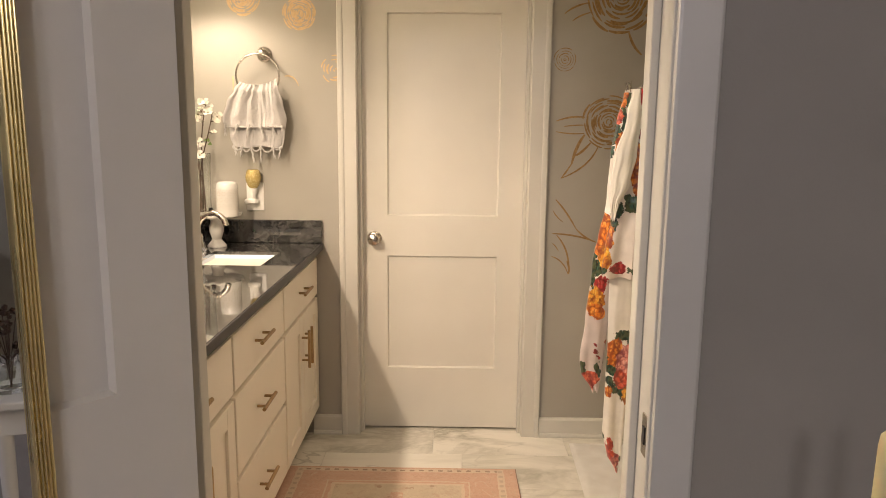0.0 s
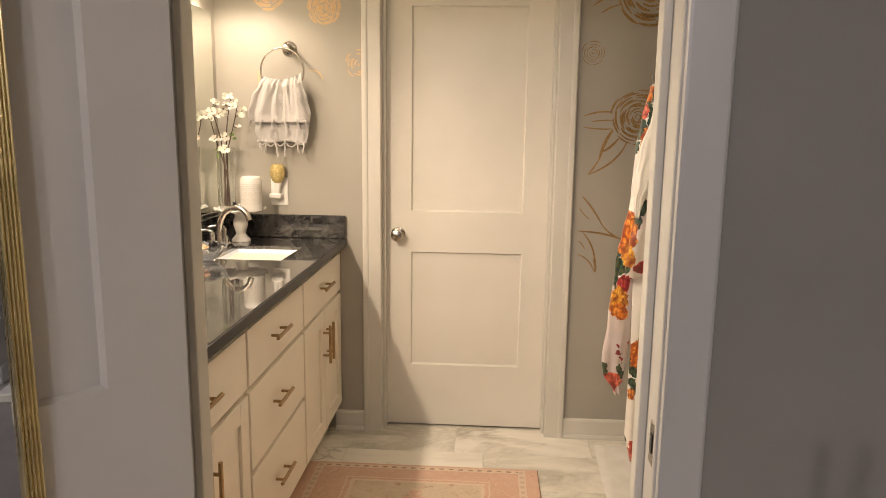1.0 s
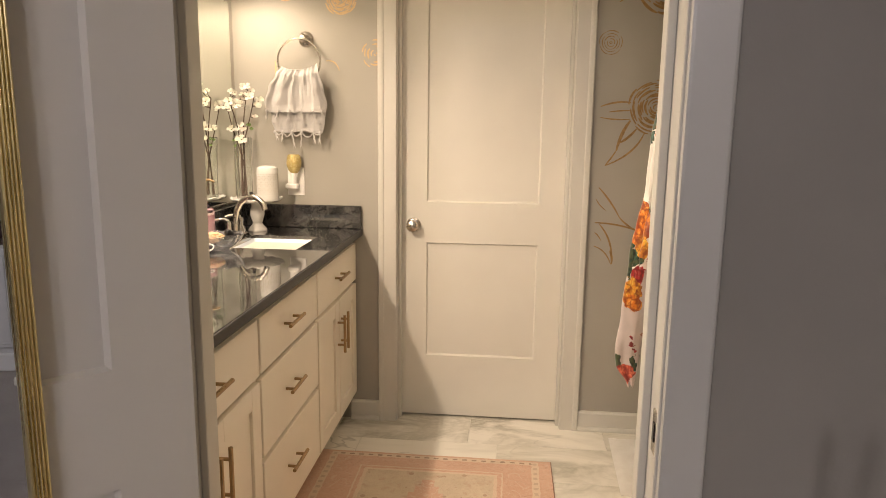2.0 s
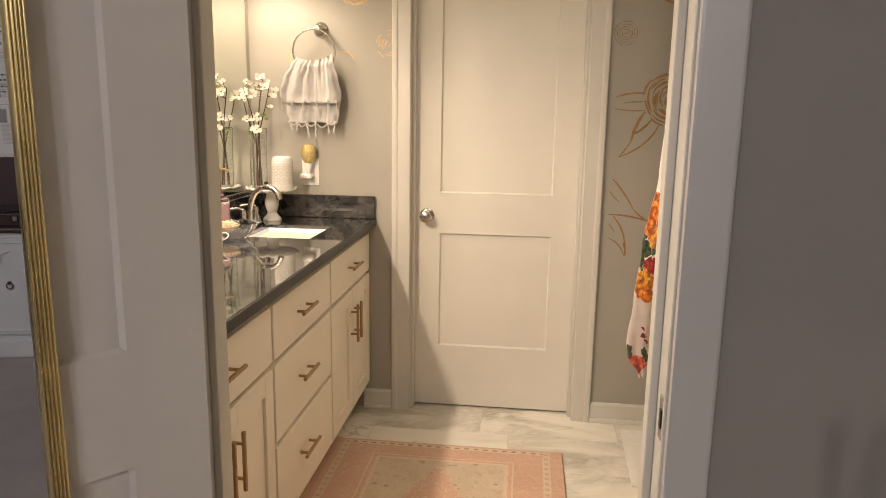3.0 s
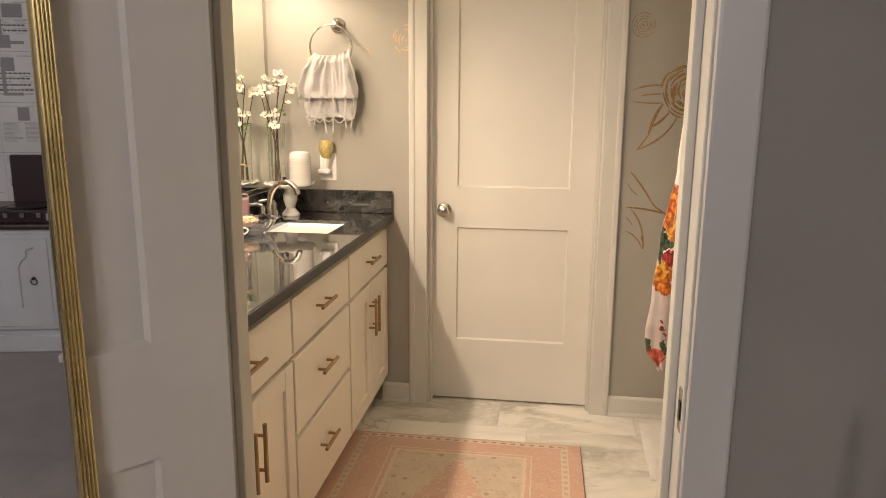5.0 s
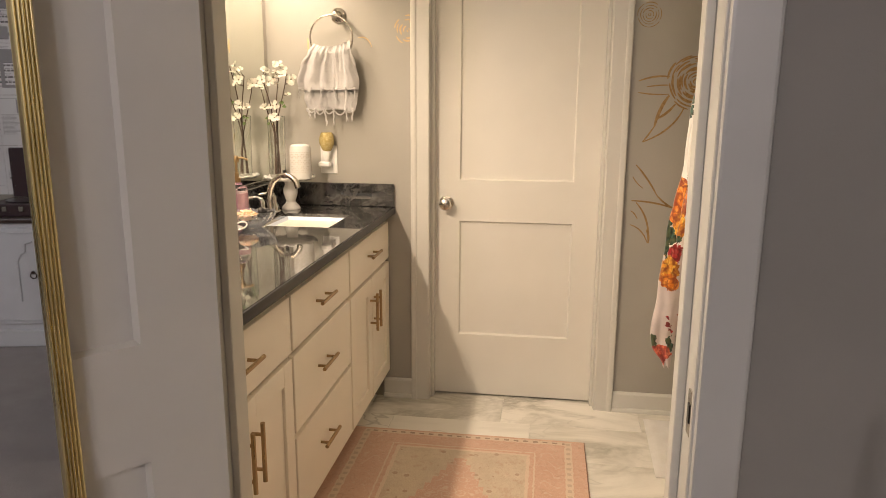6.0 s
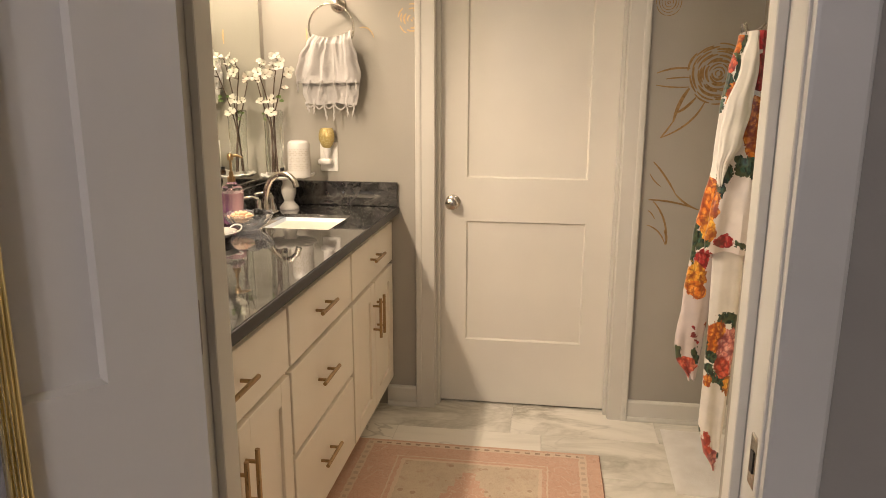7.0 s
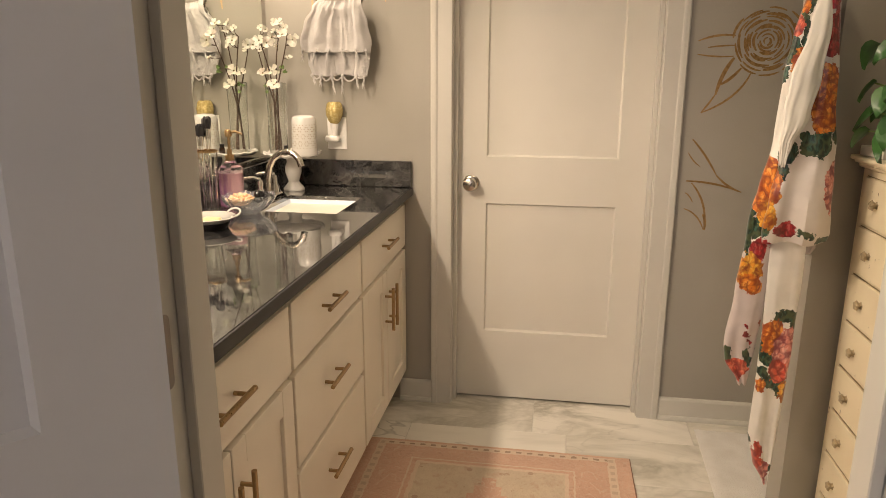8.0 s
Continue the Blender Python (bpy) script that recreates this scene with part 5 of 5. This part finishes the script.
for _i in range(8):
    _z0, _z1 = 0.085 + _i * 0.130, 0.085 + _i * 0.130 + 0.121
    part("gap", boxes((HX - 0.0015, HX + 0.001, HY0 + 0.036, HY1 - 0.036, _z0 - 0.0012, _z1 + 0.0012)), DARKGAP, chest)
    d = part("drawer", box(bmesh.new(), HX - 0.010, HX - 0.0017, HY0 + 0.042, HY1 - 0.042, _z0, _z1, 0.003, 2), CREAM, chest)
    for _y in (HY0 + 0.13, HY1 - 0.13):
        _bm = lathe(bmesh.new(), [(0.0, 0.0), (0.009, 0.0), (0.006, 0.004), (0.008, 0.008), (0.012, 0.011), (0.010, 0.015), (0.005, 0.014), (0.0, 0.017)], 30, (0, 0, 0), lambda r, z, a: (r * (1 + 0.22 * math.cos(5 * a)), z))
        bmesh.ops.transform(_bm, matrix=Matrix.Translation((HX - 0.0101, _y, (_z0 + _z1) / 2)) @ Matrix.Rotation(radians(-90), 4, "Y"), verts=_bm.verts)
        part("knob", _bm, WORN, d, "carved flower knob", True)
TOPZ = HT + 0.0323
cardb = thing("small_box", "small white card box on the chest", "box", pose(0.830, 2.72, TOPZ) @ pose(0, 0, 0, 0, 0, 8))
_bm = box(bmesh.new(), -0.035, 0.035, -0.05, 0.05, 0.0, 0.026, 0.002)
part("body", _bm, PLASTIC, cardb)
plant = thing("potted_plant", "green heart leaved houseplant in a white pot", "plant", pose(0.872, 2.60, TOPZ))
part("pot", lathe(bmesh.new(), [(0.0, 0.0), (0.045, 0.0), (0.060, 0.09), (0.064, 0.10), (0.058, 0.10), (0.052, 0.085), (0.0, 0.084)], 32), CERAMIC, plant, "", True)
_k = Nodes("houseplant_leaf")
LEAF = _k.set(color=_k.mix(_k.ramp(_k.noise(_k.pos(), 24, 4), 0.3, 0.7), (0.025, 0.095, 0.022), (0.07, 0.19, 0.045)), rough=0.32, coat=0.2)


def heart_leaf(bm, m, r):
    rows = []
    for u, w in ((-0.12, 0.34), (0.05, 0.56), (0.30, 0.60), (0.60, 0.44), (0.85, 0.20), (1.02, 0.02)):
        rows.append([bm.verts.new(m @ Vector((u * r, s * w * r, 0.16 * r * abs(s) - 0.22 * r * u * u))) for s in (-1, -0.5, 0, 0.5, 1)])
    for a, b in zip(rows, rows[1:]):
        for j in range(4):
            bm.faces.new((a[j], a[j + 1], b[j + 1], b[j]))


_rng = random.Random(21)
for _i in range(26):
    _a = _rng.uniform(0, 2 * math.pi)
    if _i < 10:
        _a = math.pi + _rng.uniform(-0.9, 0.9)
    _h, _d = _rng.uniform(0.06, 0.27), _rng.uniform(0.06, 0.14)
    _tip = Vector((_d * math.cos(_a), _d * math.sin(_a), _h))
    st = part("stem", tube(bmesh.new(), [(0.02 * math.cos(_a), 0.02 * math.sin(_a), 0.08), (_tip.x * 0.5, _tip.y * 0.5, 0.08 + (_h - 0.08) * 0.8), tuple(_tip)], 0.002, 6), GREEN, plant, "", True)
    _bm = bmesh.new()
    heart_leaf(_bm, Matrix.Translation(_tip) @ Matrix.Rotation(_a, 4, "Z") @ Matrix.Rotation(_rng.uniform(0.6, 1.4), 4, "Y") @ Matrix.Rotation(_rng.uniform(-0.6, 0.6), 4, "X"), _rng.uniform(0.045, 0.07))
    part("leaf", _bm, LEAF, st, "", True)


# ---- bedroom side ----
table = thing("side_table", "white painted side table beside the doorway", "table", pose(0, 0, 0))
TW = paint("white_table_paint", (0.62, 0.61, 0.62), 0.45)
part("tabletop", box(bmesh.new(), 0.50, 0.90, 0.72, 1.40, 0.675, 0.70, 0.005, 2), TW, table)
part("apron", boxes((0.52, 0.87, 0.75, 1.37, 0.60, 0.6745)), TW, table)
for _x in (0.54, 0.85):
    for _y in (0.77, 1.35):
        part("leg", rod(bmesh.new(), (_x, _y, 0.0), (_x, _y, 0.60), 0.014, 0.022), TW, table, "", True)
for _x, _y in ((0.537, 1.10),):
    cs = thing("candlestick", "slim brass candlestick on the side table", "candlestick", pose(_x, _y, 0.7003))
    part("stick", lathe(bmesh.new(), [(0.0, 0.0), (0.042, 0.0), (0.042, 0.006), (0.012, 0.016), (0.007, 0.06), (0.010, 0.10), (0.007, 0.14), (0.014, 0.15), (0.015, 0.17), (0.0, 0.17)], 24), BRASS, cs, "", True)
    tc = thing("taper_candle", "cream taper candle in a slim candlestick", "candle", pose(_x, _y, 0.8705))
    part("wax", lathe(bmesh.new(), [(0.0, 0.0), (0.0125, 0.0), (0.0105, 0.215), (0.009, 0.228), (0.005, 0.233), (0.0, 0.233)], 20), WAX, tc, "", True)
    part("wick", rod(bmesh.new(), (0, 0, 0.231), (0.001, 0, 0.241), 0.0008, n=6), BLACK, tc)
dv = thing("dried_flower_vase", "small clear vase with dark dried flowers", "vase", pose(0.60, 0.775, 0.7003))
part("glass", lathe(bmesh.new(), [(0.0, 0.0), (0.040, 0.0), (0.046, 0.02), (0.040, 0.06), (0.022, 0.085), (0.024, 0.10), (0.022, 0.10), (0.019, 0.086), (0.036, 0.06), (0.042, 0.022), (0.0, 0.006)], 28), GLASS, dv, "", True).visible_shadow = False
DRY = paint("dried_flower_brown", (0.05, 0.028, 0.022), 0.9, 120, 0.4, 0.3)
for _i in range(12):
    _a = _i * 2.4
    _t = Vector((0.055 * math.cos(_a) * (0.3 + 0.06 * _i), 0.055 * math.sin(_a) * (0.3 + 0.06 * _i), 0.17 + 0.06 * math.sin(_i * 1.7)))
    _bm = tube(bmesh.new(), [(0, 0, 0.012), (_t.x * 0.2, _t.y * 0.2, 0.09), tuple(_t)], 0.0014, 5)
    for _j in range(7):
        bmesh.ops.create_icosphere(_bm, subdivisions=1, radius=_rng.uniform(0.004, 0.009), matrix=Matrix.Translation(_t + Vector((_rng.uniform(-0.014, 0.014), _rng.uniform(-0.014, 0.014), _rng.uniform(-0.014, 0.014)))))
    part("dried_stem", _bm, DRY, dv)

# white sideboard seen in the door mirror
SBX, SY_0, SY_1 = 2.55, -1.52, -0.205
SBW = paint("white_sideboard_paint", (0.68, 0.69, 0.73), 0.45)
sb = thing("sideboard", "white painted sideboard with carved doors and ring pulls", "sideboard", pose(0, 0, 0))
part("body", boxes((SBX, BX1 - 0.025, SY_0, SY_1, 0.10, 0.715)), SBW, sb)
part("plinth", boxes((SBX - 0.016, BX1 - 0.025, SY_0 - 0.012, SY_1 + 0.012, 0.0, 0.0995), bevel=0.006), SBW, sb)
DARKWOOD = paint("dark_wood", (0.045, 0.022, 0.016), 0.35, 60, 0.1, 0.2)
part("top", box(bmesh.new(), SBX - 0.02, BX1 - 0.025, SY_0 - 0.02, SY_1 + 0.02, 0.7155, 0.742, 0.006, 2), DARKWOOD, sb, "dark stained wooden top")
for _i in range(3):
    _y1 = SY_1 - 0.035 - _i * 0.425
    _y0 = _y1 - 0.405
    d = part("cabinet_door", box(bmesh.new(), SBX - 0.016, SBX - 0.0003, _y0, _y1, 0.135, 0.690, 0.004), SBW, sb)
    _bm = bmesh.new()
    for q0, q1, z0, z1 in ((_y0 + 0.02, _y1 - 0.02, 0.158, 0.166), (_y0 + 0.02, _y1 - 0.02, 0.659, 0.667), (_y0 + 0.02, _y0 + 0.028, 0.1661, 0.6589), (_y1 - 0.028, _y1 - 0.02, 0.1661, 0.6589)):
        box(_bm, SBX - 0.021, SBX - 0.0163, q0, q1, z0, z1, 0.001)
    part("moulding", _bm, SBW, d)
    part("carving", tube(bmesh.new(), [(SBX - 0.0175, _y1 - 0.19, 0.27), (SBX - 0.0175, _y1 - 0.19, 0.50), (SBX - 0.0175, _y1 - 0.17, 0.54), (SBX - 0.0175, _y1 - 0.145, 0.555), (SBX - 0.0175, _y1 - 0.14, 0.60), (SBX - 0.0175, _y1 - 0.10, 0.615)], 0.006, 7), SBW, d, "", True)
    _bm = tube(bmesh.new(), [(SBX - 0.022, _y1 - 0.11 + 0.017 * math.sin(2 * math.pi * q / 16), 0.42 + 0.017 * math.cos(2 * math.pi * q / 16)) for q in range(17)], 0.003, 7)
    rod(_bm, (SBX - 0.0163, _y1 - 0.11, 0.438), (SBX - 0.028, _y1 - 0.11, 0.438), 0.009)
    part("ring_pull", _bm, DARKWOOD, d, "dark iron ring pull", True)

rp = thing("record_player", "open suitcase record player in dark burgundy on the sideboard", "record player", pose(0, 0, 0))
BURG = paint("burgundy_leatherette", (0.035, 0.010, 0.014), 0.45, 300, 0.3, 0.2)
part("case", box(bmesh.new(), 2.60, 2.90, -0.60, -0.225, 0.7425, 0.815, 0.006, 2), BURG, rp)
part("lid", box(bmesh.new(), 2.895, 2.935, -0.60, -0.225, 0.8155, 1.105, 0.006, 2), BURG, rp, "raised burgundy lid")
part("turntable", lathe(bmesh.new(), [(0.0, 0.0), (0.12, 0.0), (0.12, 0.008), (0.0, 0.010)], 40, (2.74, -0.43, 0.8153)), BLACK, rp, "", True)
LILAC = paint("lilac_grille_cloth", (0.42, 0.40, 0.50), 0.7, 300, 0.3, 0.1)
for _y0, _y1 in ((-0.590, -0.545), (-0.280, -0.235)):
    part("speaker_panel", boxes((2.594, 2.5997, _y0, _y1, 0.757, 0.800), bevel=0.002), LILAC, rp, "pale lilac speaker cloth")
for _y in (-0.50, -0.41, -0.32):
    part("latch", boxes((2.592, 2.5997, _y - 0.013, _y + 0.013, 0.772, 0.800), bevel=0.002), CHROME, rp, "silver latch")

# printed sheets on the wall above the sideboard: rows of plain bars
PAPER = paint("newsprint_paper", (0.84, 0.83, 0.83), 0.8, 60, 0.1, 0.06)
INK = paint("grey_ink", (0.16, 0.155, 0.155), 0.8)
INKPALE = paint("pale_ink", (0.36, 0.35, 0.35), 0.8)
_rng = random.Random(33)
for _r in range(5):
    for _c in range(5):
        _y0, _z0 = -1.45 + _c * 0.262, 0.82 + _r * 0.295
        sh = tagged(link("printed_sheet", boxes((BX1 - 0.0025, BX1 - 0.0004, _y0, _y0 + 0.26, _z0, _z0 + 0.293)), PAPER), "newsprint style printed sheet pasted on the wall", "poster", "printed sheets")
        bm, bp = bmesh.new(), bmesh.new()
        z = _z0 + 0.275
        while z > _z0 + 0.02:
            kind = _rng.random()
            if kind < 0.10:
                h = _rng.uniform(0.05, 0.09)
                w = _rng.uniform(0.06, 0.12)
                y = _y0 + _rng.uniform(0.015, 0.12)
                if z - h > _z0 + 0.01:
                    box(bp, BX1 - 0.0032, BX1 - 0.0027, y, y + w, z - h, z)
                    box(bm, BX1 - 0.0038, BX1 - 0.0034, y, y + w, z - h - 0.003, z - h)
                z -= h + 0.012
            elif kind < 0.17:
                y = _y0 + 0.02
                while y < _y0 + 0.20:
                    w = _rng.uniform(0.012, 0.03)
                    box(bm, BX1 - 0.0032, BX1 - 0.0027, y, y + w, z - 0.010, z)
                    y += w + 0.006
                z -= 0.022
            else:
                for q in (0.015, 0.14):
                    box(bp, BX1 - 0.0032, BX1 - 0.0027, _y0 + q, _y0 + q + 0.11 * _rng.uniform(0.6, 1), z - 0.0022, z)
                z -= 0.0075
        if _rng.random() < 0.45:
            q, w = _y0 + _rng.uniform(0.02, 0.10), _rng.uniform(0.10, 0.14)
            box(bp, BX1 - 0.0045, BX1 - 0.0040, q, q + 0.022, _z0 + 0.04, _z0 + 0.24)
            box(bp, BX1 - 0.0045, BX1 - 0.0040, q + 0.0221, q + w, _z0 + 0.04, _z0 + 0.058)
        tagged(part("print", bm, INK, sh), kind="stuff")
        tagged(part("small_print", bp, INKPALE, sh), kind="stuff")

# flush ceiling lights of the bedroom
BOWL = Nodes("lit_bowl_glass").set(color=(0.85, 0.85, 0.88), rough=0.4, emit=(0.95, 0.95, 1.0), power=1.5)
for _x in (-0.10, -0.60):
    cl = thing("ceiling_light", "round flush ceiling light with a frosted bowl, lit", "ceiling light", pose(_x, -1.6, 0), "ceiling lights")
    part("canopy", lathe(bmesh.new(), [(0.0, CEILZ), (0.15, CEILZ - 0.0003), (0.15, CEILZ - 0.025), (0.0, CEILZ - 0.026)], 32), NICKEL, cl, "", True)
    part("bowl", lathe(bmesh.new(), [(0.14, CEILZ - 0.027), (0.13, CEILZ - 0.06), (0.10, CEILZ - 0.09), (0.05, CEILZ - 0.108), (0.0, CEILZ - 0.112)], 32), BOWL, cl, "", True).visible_shadow = False

bl = thing("bathroom_ceiling_light", "round flush ceiling light with a frosted bowl, lit", "ceiling light", pose(0.20, 2.45, 0), "ceiling lights")
part("canopy", lathe(bmesh.new(), [(0.0, CEILZ), (0.13, CEILZ - 0.0003), (0.13, CEILZ - 0.022), (0.0, CEILZ - 0.023)], 32), NICKEL, bl, "", True)
part("bowl", lathe(bmesh.new(), [(0.12, CEILZ - 0.024), (0.115, CEILZ - 0.06), (0.09, CEILZ - 0.10), (0.05, CEILZ - 0.125), (0.0, CEILZ - 0.13)], 32), FROST, bl, "", True).visible_shadow = False


# ---- floor tiles ----
floor_bath = structure("floor_bathroom", boxes((XL, XR, YN1 - 0.06, YB1 + 0.9, -0.06, -0.002)), GROUT, "white grey veined marble tile floor")
TX, TY, GAP = 0.610, 0.305, 0.002
_bm = bmesh.new()
box(_bm, 0, TX - GAP, 0, TY - GAP, -0.010, 0.0, 0.0012)
bmesh.ops.recalc_face_normals(_bm, faces=_bm.faces)
_me = bpy.data.meshes.new("tile")
_bm.to_mesh(_me)
_bm.free()
_me.materials.append(TILE)
_row = 0
_y = 3.325 - 6 * TY
while _y < 3.60:
    _x = (0.10 if _row % 2 else -0.03) - 3 * TX + (0.203 if _row in (1, 4) else 0.0)
    while _x < XR - 0.02:
        x0, x1 = max(_x, XL + 0.001), min(_x + TX - GAP, XR - 0.001)
        if x1 - x0 > TX - GAP - 1e-6:
            o = new("tile", _me)
        elif x1 - x0 > 0.01:
            o = link("tile", box(bmesh.new(), 0, x1 - x0, 0, TY - GAP, -0.010, 0.0, 0.0012), TILE)
        else:
            o = None
        if o:
            o.parent = floor_bath
            o.location = (x0, _y, 0.0)
        _x += TX
    _y += TY
    _row += 1
